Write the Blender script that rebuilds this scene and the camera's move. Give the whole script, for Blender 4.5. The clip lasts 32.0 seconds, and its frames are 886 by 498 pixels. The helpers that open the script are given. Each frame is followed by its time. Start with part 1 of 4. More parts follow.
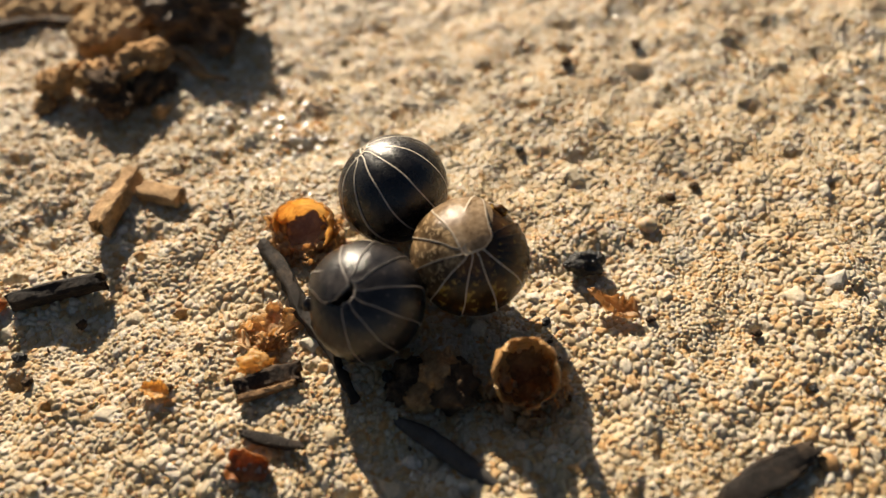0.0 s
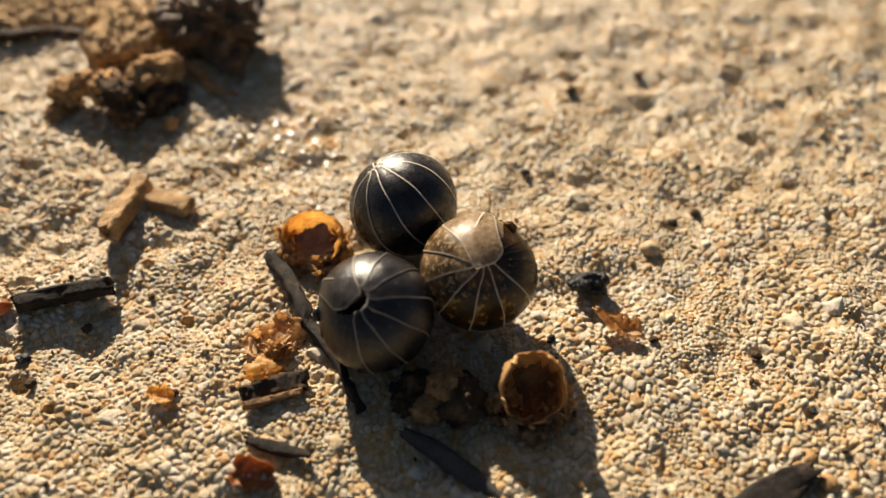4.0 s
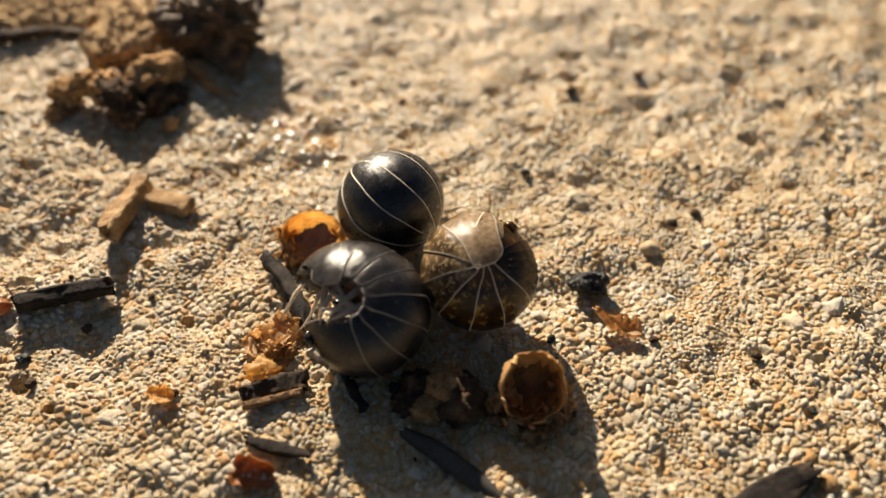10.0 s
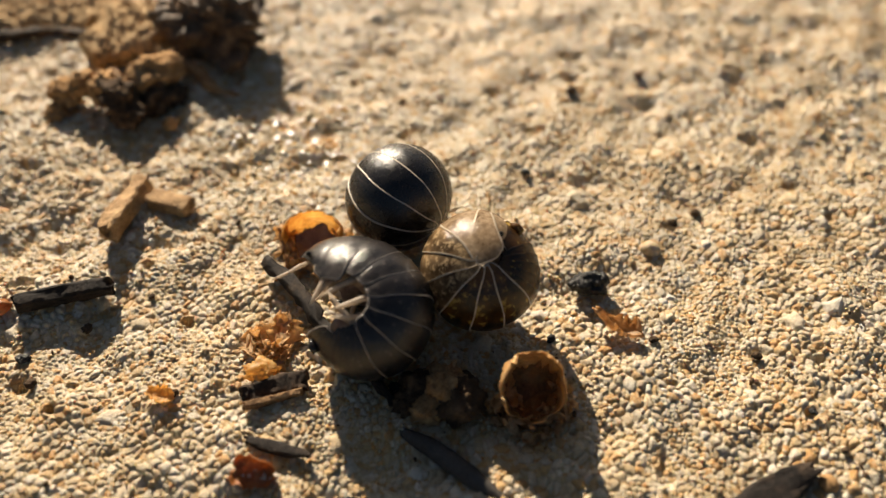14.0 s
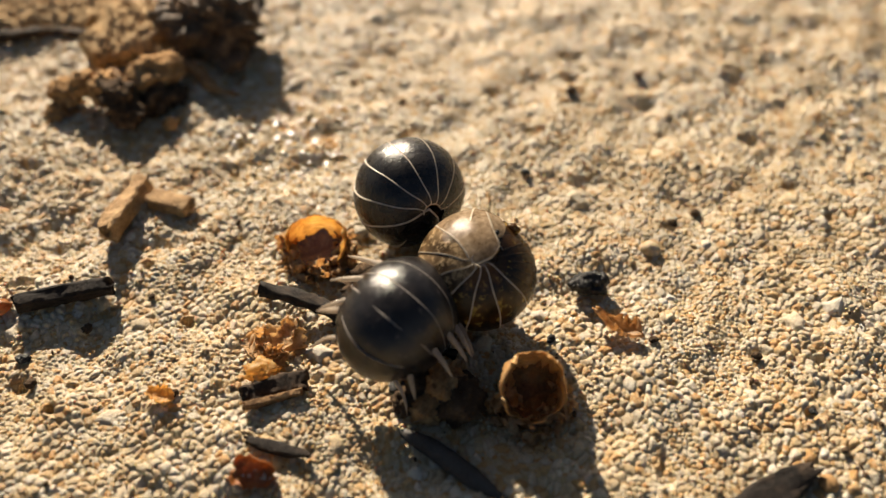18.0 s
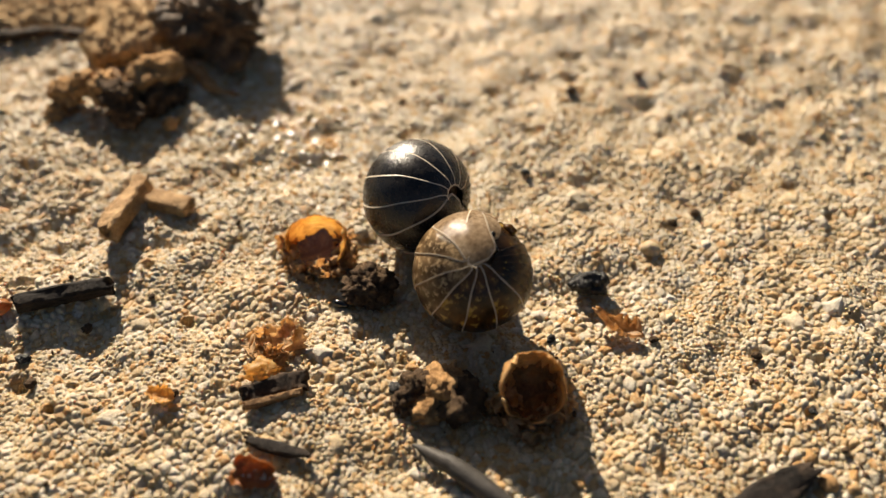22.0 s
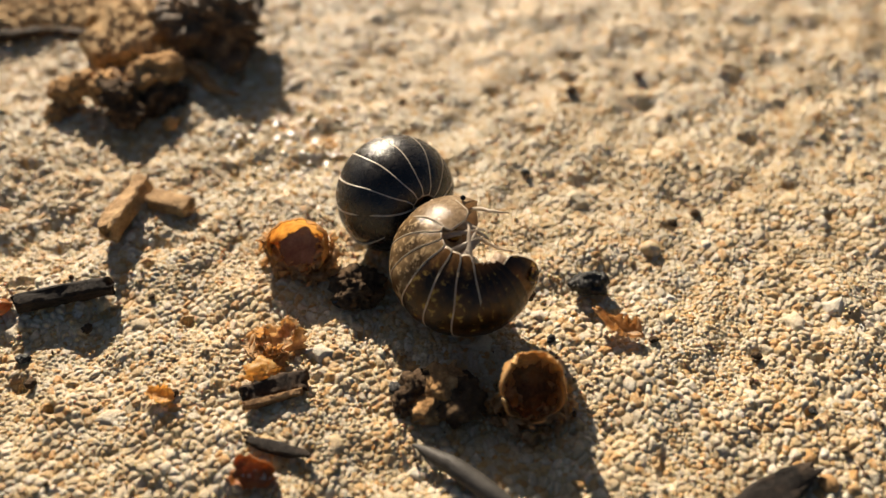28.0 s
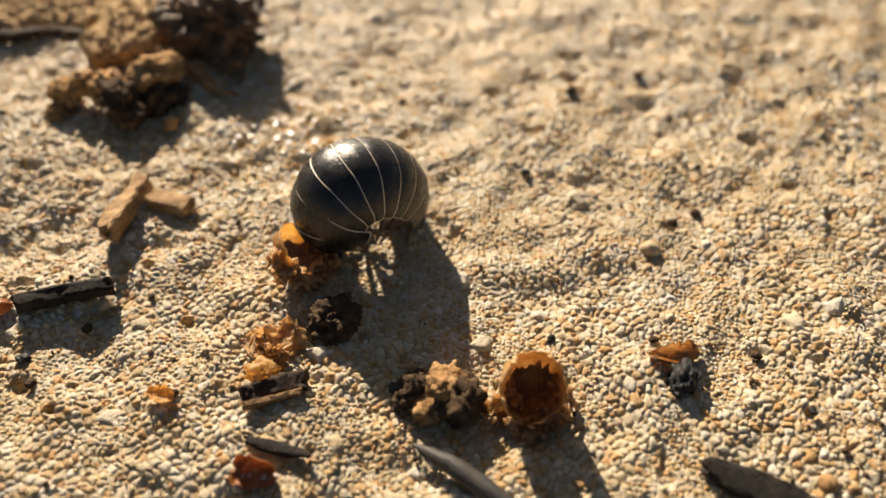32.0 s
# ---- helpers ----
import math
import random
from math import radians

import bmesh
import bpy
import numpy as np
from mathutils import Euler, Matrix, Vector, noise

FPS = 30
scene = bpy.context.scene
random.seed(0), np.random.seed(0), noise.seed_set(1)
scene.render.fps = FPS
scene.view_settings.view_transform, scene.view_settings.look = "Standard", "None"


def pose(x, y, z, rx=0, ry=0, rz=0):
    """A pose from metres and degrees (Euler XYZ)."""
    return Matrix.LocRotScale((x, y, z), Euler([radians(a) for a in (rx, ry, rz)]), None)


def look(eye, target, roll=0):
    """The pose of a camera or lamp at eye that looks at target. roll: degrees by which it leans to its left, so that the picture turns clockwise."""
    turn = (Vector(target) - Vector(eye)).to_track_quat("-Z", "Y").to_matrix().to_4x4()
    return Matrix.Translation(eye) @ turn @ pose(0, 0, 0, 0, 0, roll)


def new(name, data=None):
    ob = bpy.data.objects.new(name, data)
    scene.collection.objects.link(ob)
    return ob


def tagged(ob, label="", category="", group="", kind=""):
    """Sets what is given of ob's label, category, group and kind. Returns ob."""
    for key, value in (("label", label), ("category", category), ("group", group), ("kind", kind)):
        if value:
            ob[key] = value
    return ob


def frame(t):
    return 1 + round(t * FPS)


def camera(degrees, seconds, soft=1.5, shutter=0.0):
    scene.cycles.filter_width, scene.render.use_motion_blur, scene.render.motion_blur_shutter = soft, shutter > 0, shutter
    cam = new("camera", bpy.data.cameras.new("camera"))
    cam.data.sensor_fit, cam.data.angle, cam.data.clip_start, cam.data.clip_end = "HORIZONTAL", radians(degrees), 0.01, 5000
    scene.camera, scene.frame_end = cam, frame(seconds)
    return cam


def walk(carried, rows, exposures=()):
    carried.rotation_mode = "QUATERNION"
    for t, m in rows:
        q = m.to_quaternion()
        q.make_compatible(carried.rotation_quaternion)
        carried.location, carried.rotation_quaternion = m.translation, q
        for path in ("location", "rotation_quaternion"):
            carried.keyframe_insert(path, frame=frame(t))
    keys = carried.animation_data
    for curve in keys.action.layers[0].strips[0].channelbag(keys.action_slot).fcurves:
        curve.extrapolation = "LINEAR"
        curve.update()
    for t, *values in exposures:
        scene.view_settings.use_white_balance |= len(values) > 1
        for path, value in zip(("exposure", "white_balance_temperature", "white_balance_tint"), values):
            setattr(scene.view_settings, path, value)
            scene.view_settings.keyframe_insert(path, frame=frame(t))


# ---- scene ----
MM = 0.001

# ---- camera ----
cam = camera(60.0, 32.0, 1.3, 0.5)
cam.data.dof.use_dof = True
cam.data.dof.focus_distance = 0.0402
cam.data.dof.aperture_fstop = 25.0
PATH = [
    (0.0, look((0.00146, -0.02774, 0.03462), (0.00034, -0.00040, -0.00110), -3.713)),
    (0.5, look((0.00141, -0.02774, 0.03459), (0.00031, -0.00062, -0.00130), -3.633)),
    (1.0, look((0.00138, -0.02768, 0.03461), (0.00029, -0.00063, -0.00133), -3.478)),
    (1.5, look((0.00154, -0.02812, 0.03455), (0.00032, -0.00058, -0.00102), -3.832)),
    (2.0, look((0.00074, -0.02855, 0.03452), (-0.00005, -0.00030, -0.00049), -2.244)),
    (2.5, look((0.00010, -0.02893, 0.03439), (-0.00014, -0.00003, -0.00010), -0.496)),
    (3.0, look((-0.00003, -0.02892, 0.03445), (-0.00004, 0.00001, -0.00002), -0.040)),
    (3.5, look((0.00000, -0.02893, 0.03447), (0.00000, 0.00000, 0.00000), 0.000)),
    (32.0, look((0.00000, -0.02893, 0.03447), (0.00000, 0.00000, 0.00000), 0.000)),
]
walk(cam, PATH)

# ---- light ----
SUN_FROM = Vector((-0.36, 0.93, 0.53)).normalized()
sky = bpy.data.worlds.new("sky")
scene.world = sky
sky.use_nodes = True
sn = sky.node_tree
bgn = sn.nodes["Background"]
st = sn.nodes.new("ShaderNodeTexSky")
st.sky_type = "NISHITA"
st.sun_disc = False
st.dust_density = 2.5
st.sun_elevation = math.asin(SUN_FROM.z)
st.sun_rotation = math.atan2(SUN_FROM.x, SUN_FROM.y)
sn.links.new(st.outputs[0], bgn.inputs[0])
bgn.inputs[1].default_value = 0.026
sun_data = bpy.data.lights.new("sun", "SUN")
sun_data.energy = 5.0
sun_data.angle = radians(0.6)
sun_data.color = (1.0, 0.85, 0.66)
sun = new("sun", sun_data)
sun.matrix_world = look(SUN_FROM * 2.0, (0, 0, 0))
scene.view_settings.exposure = 0.95


# ---- materials ----
def mat(name):
    m = bpy.data.materials.new(name)
    m.use_nodes = True
    return m, m.node_tree, m.node_tree.nodes["Principled BSDF"]


def coords(nt, sc=1000.0, kind="Object"):
    """Coordinates in millimetres."""
    tc = nt.nodes.new("ShaderNodeTexCoord")
    mp = nt.nodes.new("ShaderNodeMapping")
    mp.inputs["Scale"].default_value = (sc, sc, sc) if not isinstance(sc, tuple) else sc
    nt.links.new(tc.outputs[kind], mp.inputs[0])
    return mp.outputs[0]


def noise_tex(nt, vec, scale, detail=4.0, rough=0.6):
    n = nt.nodes.new("ShaderNodeTexNoise")
    n.inputs["Scale"].default_value = scale
    n.inputs["Detail"].default_value = detail
    n.inputs["Roughness"].default_value = rough
    nt.links.new(vec, n.inputs["Vector"])
    return n.outputs[0]


def ramp(nt, fac, stops):
    r = nt.nodes.new("ShaderNodeValToRGB")
    els = r.color_ramp.elements
    while len(els) < len(stops):
        els.new(0.5)
    for e, (p, c) in zip(els, stops):
        e.position = p
        e.color = (*c, 1) if len(c) == 3 else c
    nt.links.new(fac, r.inputs[0])
    return r.outputs[0]


def mixc(nt, fac, a, b, mode="MIX"):
    n = nt.nodes.new("ShaderNodeMix")
    n.data_type, n.blend_type = "RGBA", mode
    for sock, v in ((n.inputs[0], fac), (n.inputs[6], a), (n.inputs[7], b)):
        if isinstance(v, (float, int)):
            sock.default_value = v
        elif isinstance(v, tuple):
            sock.default_value = (*v, 1)
        else:
            nt.links.new(v, sock)
    return n.outputs[2]


def bump(nt, bsdf, height, dist, strength=1.0):
    b = nt.nodes.new("ShaderNodeBump")
    b.inputs["Distance"].default_value = dist * MM
    b.inputs["Strength"].default_value = strength
    nt.links.new(height, b.inputs["Height"])
    nt.links.new(b.outputs[0], bsdf.inputs["Normal"])
    return b


def rough_stuff(name, dark, mid, light, scale=1.5, rough=0.85, relief=0.08, spec=0.3):
    """Earthy matter: three tones at two scales, with fine relief."""
    m, nt, bs = mat(name)
    v = coords(nt)
    big = noise_tex(nt, v, scale, 3)
    fine = noise_tex(nt, v, scale * 7, 5, 0.7)
    col = ramp(nt, big, [(0.3, dark), (0.5, mid), (0.72, light)])
    col2 = ramp(nt, fine, [(0.3, dark), (0.55, mid), (0.75, light)])
    nt.links.new(mixc(nt, 0.5, col, col2), bs.inputs["Base Color"])
    bs.inputs["Roughness"].default_value = rough
    bs.inputs["Specular IOR Level"].default_value = spec
    bump(nt, bs, fine, relief)
    return m


def ground_material():
    m, nt, bs = mat("sandy_concrete")
    v = coords(nt)
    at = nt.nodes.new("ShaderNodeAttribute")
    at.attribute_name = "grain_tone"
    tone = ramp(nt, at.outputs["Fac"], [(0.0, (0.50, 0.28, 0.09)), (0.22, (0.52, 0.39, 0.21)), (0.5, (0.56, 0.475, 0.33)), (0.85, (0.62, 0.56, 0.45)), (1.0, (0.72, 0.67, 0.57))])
    big = noise_tex(nt, v, 0.12, 4)
    wide = ramp(nt, big, [(0.34, (1.0, 0.92, 0.77)), (0.5, (1, 0.98, 0.94)), (0.64, (0.97, 0.98, 1.0))])
    fine = noise_tex(nt, v, 11.0, 6, 0.75)
    specks = ramp(nt, fine, [(0.28, (0.62, 0.55, 0.45)), (0.5, (1, 1, 1)), (0.75, (1.12, 1.1, 1.05))])
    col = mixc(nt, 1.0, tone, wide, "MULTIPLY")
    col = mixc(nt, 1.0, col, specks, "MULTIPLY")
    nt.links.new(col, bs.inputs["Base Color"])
    # a moist patch beside the litter
    shift = nt.nodes.new("ShaderNodeVectorMath")
    shift.operation = "DISTANCE"
    nt.links.new(v, shift.inputs[0])
    shift.inputs[1].default_value = (-10.0, 10.0, 0.0)
    wet = nt.nodes.new("ShaderNodeMath")
    wet.operation = "MULTIPLY_ADD"
    nt.links.new(noise_tex(nt, v, 0.6, 3), wet.inputs[0])
    wet.inputs[1].default_value = 6.0
    nt.links.new(shift.outputs["Value"], wet.inputs[2])
    near = nt.nodes.new("ShaderNodeMapRange")
    nt.links.new(wet.outputs[0], near.inputs[0])
    near.inputs[1].default_value, near.inputs[2].default_value = 6.0, 10.5
    near.inputs[3].default_value, near.inputs[4].default_value = 0.15, 0.4
    nt.links.new(near.outputs[0], bs.inputs["Roughness"])
    bs.inputs["Specular IOR Level"].default_value = 0.75
    bs.inputs["Subsurface Weight"].default_value = 0.2
    bs.inputs["Subsurface Radius"].default_value = (1.0, 0.62, 0.3)
    bs.inputs["Subsurface Scale"].default_value = 0.22 * MM
    bump(nt, bs, fine, 0.09)
    return m


def shell_material(name, deep, mid, pale, pale_from, gloss, speck=(0.2, 0.17, 0.1), margin=None, thin=0.25, blot=2.2):
    """A glossy horny plate with mottling and fine pits."""
    m, nt, bs = mat(name)
    v = coords(nt)
    big = noise_tex(nt, v, 0.55, 3)
    med = noise_tex(nt, v, blot, 5, 0.65)
    col = ramp(nt, big, [(0.35, deep), (0.62, mid)])
    spots = ramp(nt, med, [(pale_from, (0, 0, 0)), (pale_from + 0.07, (1, 1, 1))])
    col = mixc(nt, spots, col, pale)
    fine = noise_tex(nt, v, 14.0, 3, 0.6)
    dots = ramp(nt, fine, [(0.66, (0, 0, 0)), (0.72, (0.5, 0.5, 0.5))])
    col = mixc(nt, dots, col, speck)
    if margin:
        # pale side margins, and dark flecks in rows along the back
        sep = nt.nodes.new("ShaderNodeSeparateXYZ")
        nt.links.new(v, sep.inputs[0])
        ab = nt.nodes.new("ShaderNodeMath")
        ab.operation = "ABSOLUTE"
        nt.links.new(sep.outputs[1], ab.inputs[0])
        wob = nt.nodes.new("ShaderNodeMath")
        wob.operation = "MULTIPLY_ADD"
        nt.links.new(med, wob.inputs[0])
        wob.inputs[1].default_value = 1.6
        nt.links.new(ab.outputs[0], wob.inputs[2])
        sc = nt.nodes.new("ShaderNodeMath")
        sc.operation = "DIVIDE"
        nt.links.new(wob.outputs[0], sc.inputs[0])
        sc.inputs[1].default_value = 4.0
        col = mixc(nt, ramp(nt, sc.outputs[0], [(0.82, (0, 0, 0)), (1.0, (0.8, 0.8, 0.8))]), col, margin)
        tr = nt.nodes.new("ShaderNodeBsdfTranslucent")
        nt.links.new(col, tr.inputs[0])
        mx = nt.nodes.new("ShaderNodeMixShader")
        mx.inputs[0].default_value = thin
        nt.links.new(bs.outputs[0], mx.inputs[1])
        nt.links.new(tr.outputs[0], mx.inputs[2])
        nt.links.new(mx.outputs[0], nt.nodes["Material Output"].inputs[0])
    nt.links.new(col, bs.inputs["Base Color"])
    rr = ramp(nt, med, [(0.3, (gloss * 0.8,) * 3), (0.7, (gloss * 1.5,) * 3)])
    nt.links.new(rr, bs.inputs["Roughness"])
    bs.inputs["Specular IOR Level"].default_value = 0.55
    dent = nt.nodes.new("ShaderNodeMix")
    dent.inputs[0].default_value = 0.35
    nt.links.new(med, dent.inputs[2])
    nt.links.new(fine, dent.inputs[3])
    bump(nt, bs, dent.outputs[0], 0.055)
    return m


def thin_material(name, dark, mid, light, scale=0.8, rough=0.45, through_light=0.5, fibre=1.0):
    """A thin dry husk that lets some light through."""
    m, nt, bs = mat(name)
    v = coords(nt)
    vf = coords(nt, (1000.0 * fibre, 1000.0, 1000.0 / fibre))
    big = noise_tex(nt, v, scale, 4)
    fine = noise_tex(nt, vf, 4.0, 5, 0.65)
    col = ramp(nt, big, [(0.3, dark), (0.5, mid), (0.7, light)])
    col = mixc(nt, 0.6, col, ramp(nt, fine, [(0.3, dark), (0.6, mid), (0.8, light)]))
    nt.links.new(col, bs.inputs["Base Color"])
    bs.inputs["Roughness"].default_value = rough
    bump(nt, bs, fine, 0.04)
    tr = nt.nodes.new("ShaderNodeBsdfTranslucent")
    nt.links.new(col, tr.inputs[0])
    mx = nt.nodes.new("ShaderNodeMixShader")
    mx.inputs[0].default_value = through_light
    out = nt.nodes["Material Output"]
    nt.links.new(bs.outputs[0], mx.inputs[1])
    nt.links.new(tr.outputs[0], mx.inputs[2])
    nt.links.new(mx.outputs[0], out.inputs[0])
    return m


GROUND = ground_material()
BLACK_SHELL = shell_material("black_shell", (0.006, 0.006, 0.007), (0.016, 0.013, 0.011), (0.04, 0.03, 0.018), 0.62, 0.24)
GREY_SHELL = shell_material("grey_shell", (0.012, 0.011, 0.011), (0.028, 0.024, 0.023), (0.07, 0.058, 0.052), 0.6, 0.17, margin=(0.10, 0.085, 0.075), thin=0.14)
BROWN_SHELL = shell_material("brown_shell", (0.018, 0.010, 0.004), (0.15, 0.066, 0.015), (0.55, 0.36, 0.085), 0.57, 0.15, margin=(0.30, 0.15, 0.05), thin=0.4, blot=1.4)
# the brown shell lightened to tan: backlight on the forward plates, put into the colour
TAN_LIT_SHELL = shell_material("tan_lit_shell", (0.09, 0.055, 0.025), (0.44, 0.29, 0.15), (0.7, 0.52, 0.29), 0.52, 0.15, margin=(0.55, 0.38, 0.2), thin=0.5)
RIM = thin_material("pale_rim", (0.38, 0.33, 0.26), (0.56, 0.49, 0.39), (0.68, 0.6, 0.49), 1.5, 0.35, 0.15)
GREY_RIM = thin_material("grey_rim", (0.13, 0.112, 0.1), (0.26, 0.23, 0.2), (0.4, 0.36, 0.32), 1.5, 0.35, 0.25)
TAN_RIM = thin_material("tan_rim", (0.5, 0.41, 0.3), (0.72, 0.61, 0.46), (0.84, 0.75, 0.6), 1.5, 0.35, 0.35)
# translucent head and first plate, paled further by sunlight put into the colour
PALE_LIT_SHELL = thin_material("pale_lit_shell", (0.16, 0.10, 0.05), (0.50, 0.36, 0.22), (0.80, 0.65, 0.47), 1.0, 0.2, 0.5)
PALE_BELLY = thin_material("pale_belly", (0.28, 0.2, 0.14), (0.62, 0.5, 0.38), (0.78, 0.68, 0.55), 1.2, 0.4, 0.55)
GREY_BELLY = thin_material("grey_belly", (0.16, 0.11, 0.09), (0.34, 0.25, 0.20), (0.52, 0.42, 0.35), 1.2, 0.4, 0.35)
LIMB = thin_material("pale_limb", (0.45, 0.37, 0.28), (0.7, 0.61, 0.5), (0.82, 0.75, 0.65), 1.2, 0.35, 0.55)
DARK_LIMB = thin_material("brown_limb", (0.07, 0.05, 0.035), (0.20, 0.14, 0.09), (0.34, 0.27, 0.19), 1.2, 0.35, 0.3)
BELLY = rough_stuff("belly", (0.06, 0.04, 0.03), (0.14, 0.10, 0.07), (0.26, 0.2, 0.15), 1.2, 0.45, 0.03)
EYE_BLACK = rough_stuff("eye_black", (0.004, 0.004, 0.004), (0.006, 0.006, 0.006), (0.01, 0.01, 0.01), 2.0, 0.15, 0.01)
HUSK = thin_material("amber_husk", (0.45, 0.20, 0.06), (0.93, 0.66, 0.28), (0.98, 0.84, 0.52), 0.6, 0.36, 0.68, 0.3)
BIG_HUSK = thin_material("brown_husk", (0.30, 0.12, 0.035), (0.88, 0.58, 0.25), (0.97, 0.82, 0.55), 0.55, 0.3, 0.4, 0.25)
# greyish mauve of the husk's base, with the hollow's shade in the colour
MAUVE_HOLLOW = rough_stuff("mauve_hollow", (0.10, 0.06, 0.045), (0.22, 0.15, 0.13), (0.36, 0.28, 0.25), 1.2, 0.4, 0.03)
# dark brown that paints the shade inside the big husk
SHADED_HOLLOW = rough_stuff("shaded_hollow", (0.05, 0.02, 0.008), (0.24, 0.115, 0.04), (0.52, 0.31, 0.13), 0.9, 0.45, 0.04)
CRUMB = thin_material("husk_crumb", (0.36, 0.19, 0.08), (0.85, 0.62, 0.34), (0.95, 0.83, 0.62), 1.6, 0.6, 0.65)
PALE_HUSK = thin_material("tan_husk", (0.32, 0.15, 0.05), (0.70, 0.47, 0.24), (0.88, 0.74, 0.52), 1.5, 0.5, 0.62, 0.4)
RED_HUSK = thin_material("red_brown_husk", (0.18, 0.055, 0.015), (0.55, 0.23, 0.07), (0.82, 0.56, 0.32), 0.8, 0.3, 0.5, 0.4)
BARK = rough_stuff("bark", (0.06, 0.028, 0.012), (0.29, 0.165, 0.07), (0.58, 0.40, 0.21), 0.9, 0.7, 0.12)
TAN_BARK = rough_stuff("tan_bark", (0.12, 0.06, 0.025), (0.46, 0.28, 0.125), (0.72, 0.52, 0.28), 0.9, 0.7, 0.12)
DARK_BARK = rough_stuff("dark_bark", (0.006, 0.005, 0.004), (0.018, 0.013, 0.010), (0.10, 0.065, 0.038), 0.9, 0.75, 0.1, 0.3)
BROWN_BARK = rough_stuff("brown_bark", (0.010, 0.007, 0.005), (0.05, 0.03, 0.017), (0.24, 0.14, 0.07), 0.9, 0.75, 0.12, 0.3)
LITTER_BARK = rough_stuff("litter_bark", (0.02, 0.014, 0.009), (0.13, 0.078, 0.042), (0.45, 0.28, 0.14), 0.8, 0.6, 0.12, 0.4)
PALE_LOAM = rough_stuff("pale_loam", (0.34, 0.2, 0.09), (0.55, 0.38, 0.2), (0.68, 0.53, 0.33), 0.9, 0.9, 0.12)
SEED_COAT = rough_stuff("seed_coat", (0.025, 0.023, 0.021), (0.055, 0.05, 0.045), (0.10, 0.092, 0.082), 0.9, 0.5, 0.04)
CHAR = rough_stuff("charcoal", (0.003, 0.003, 0.003), (0.009, 0.009, 0.009), (0.03, 0.03, 0.03), 1.2, 0.4, 0.12, 0.5)
SOIL = rough_stuff("soil", (0.025, 0.015, 0.008), (0.09, 0.055, 0.03), (0.28, 0.18, 0.09), 1.3, 0.9, 0.15)
LOAM = rough_stuff("loam", (0.14, 0.065, 0.022), (0.46, 0.27, 0.115), (0.68, 0.48, 0.26), 1.1, 0.9, 0.12)
PEBBLE = rough_stuff("pebble", (0.36, 0.27, 0.16), (0.5, 0.4, 0.26), (0.6, 0.52, 0.38), 0.8, 0.6, 0.04)
def sandy(m):
    """Lets light seep through grains of quartz."""
    bs = m.node_tree.nodes["Principled BSDF"]
    bs.inputs["Subsurface Weight"].default_value = 0.6
    bs.inputs["Subsurface Radius"].default_value = (1.0, 0.6, 0.28)
    bs.inputs["Subsurface Scale"].default_value = 0.25 * MM
    return m


BEAD = rough_stuff("black_bead", (0.004, 0.004, 0.004), (0.008, 0.008, 0.008), (0.014, 0.014, 0.014), 1.0, 0.12, 0.01, 0.6)
GRIT = rough_stuff("grit", (0.30, 0.22, 0.13), (0.45, 0.36, 0.23), (0.60, 0.51, 0.37), 0.9, 0.7, 0.05)
sandy(GRIT)
sandy(PEBBLE)


# ---- helpers for meshes, all in millimetres ----
def part(name, bm, material, parent=None, label="", smooth=True):
    me = bpy.data.meshes.new(name)
    bm.to_mesh(me)
    bm.free()
    me.transform(Matrix.Scale(MM, 4))
    for m in material if isinstance(material, (list, tuple)) else (material,):
        me.materials.append(m)
    me.polygons.foreach_set("use_smooth", [smooth] * len(me.polygons))
    ob = new(name, me)
    ob.parent = parent
    return tagged(ob, label)


def at(x, y, z, rx=0, ry=0, rz=0):
    return pose(x * MM, y * MM, z * MM, rx, ry, rz)


def grid_faces(bm, rows, closed=False, mats=None):
    """Quads between rows of points; returns nothing."""
    vs = [[bm.verts.new(p) for p in r] for r in rows]
    for i in range(len(vs) - 1):
        n = len(vs[i])
        for j in range(n if closed else n - 1):
            f = bm.faces.new((vs[i][j], vs[i][(j + 1) % n], vs[i + 1][(j + 1) % n], vs[i + 1][j]))
            if mats:
                f.material_index = mats(i, j)
    return vs


def tube(bm, pts, radii, n=8):
    """A tapered tube through pts with closed ends."""
    pts = [Vector(p) for p in pts]
    rows = []
    side = Vector((1, 0.13, 0.07))
    for i, p in enumerate(pts):
        d = (pts[min(i + 1, len(pts) - 1)] - pts[max(i - 1, 0)]).normalized()
        a = d.cross(side).normalized()
        b = d.cross(a)
        rows.append([p + (a * math.cos(k * math.tau / n) + b * math.sin(k * math.tau / n)) * radii[i] for k in range(n)])
    vs = grid_faces(bm, rows, True)
    bm.faces.new(vs[0][::-1])
    bm.faces.new(vs[-1])


def fbm(p, s, seed=0.0):
    q = Vector(p) * s + Vector((seed * 7.3, seed * 3.1, seed * 5.7))
    return noise.fractal(q, 0.8, 2.0, 4)


def lump_bm(rx, ry, rz, seed, amp=0.25, freq=0.8, sub=4, facet=0.0):
    """An uneven lump, its base near z = 0."""
    bm = bmesh.new()
    bmesh.ops.create_icosphere(bm, subdivisions=sub, radius=1)
    for v in bm.verts:
        d = v.co.normalized()
        k = 1 + amp * fbm(d, freq * 1.3, seed) + amp * 0.4 * fbm(d, freq * 4, seed + 9)
        if facet:
            c = noise.cell_vector(d * 2.2 + Vector((seed, seed, seed)))
            k += facet * (c.x - 0.5)
        v.co = Vector((d.x * rx, d.y * ry, d.z * rz)) * k
        if v.co.z < -0.7 * rz:
            v.co.z = -0.7 * rz
        v.co.z += 0.7 * rz
    return bm


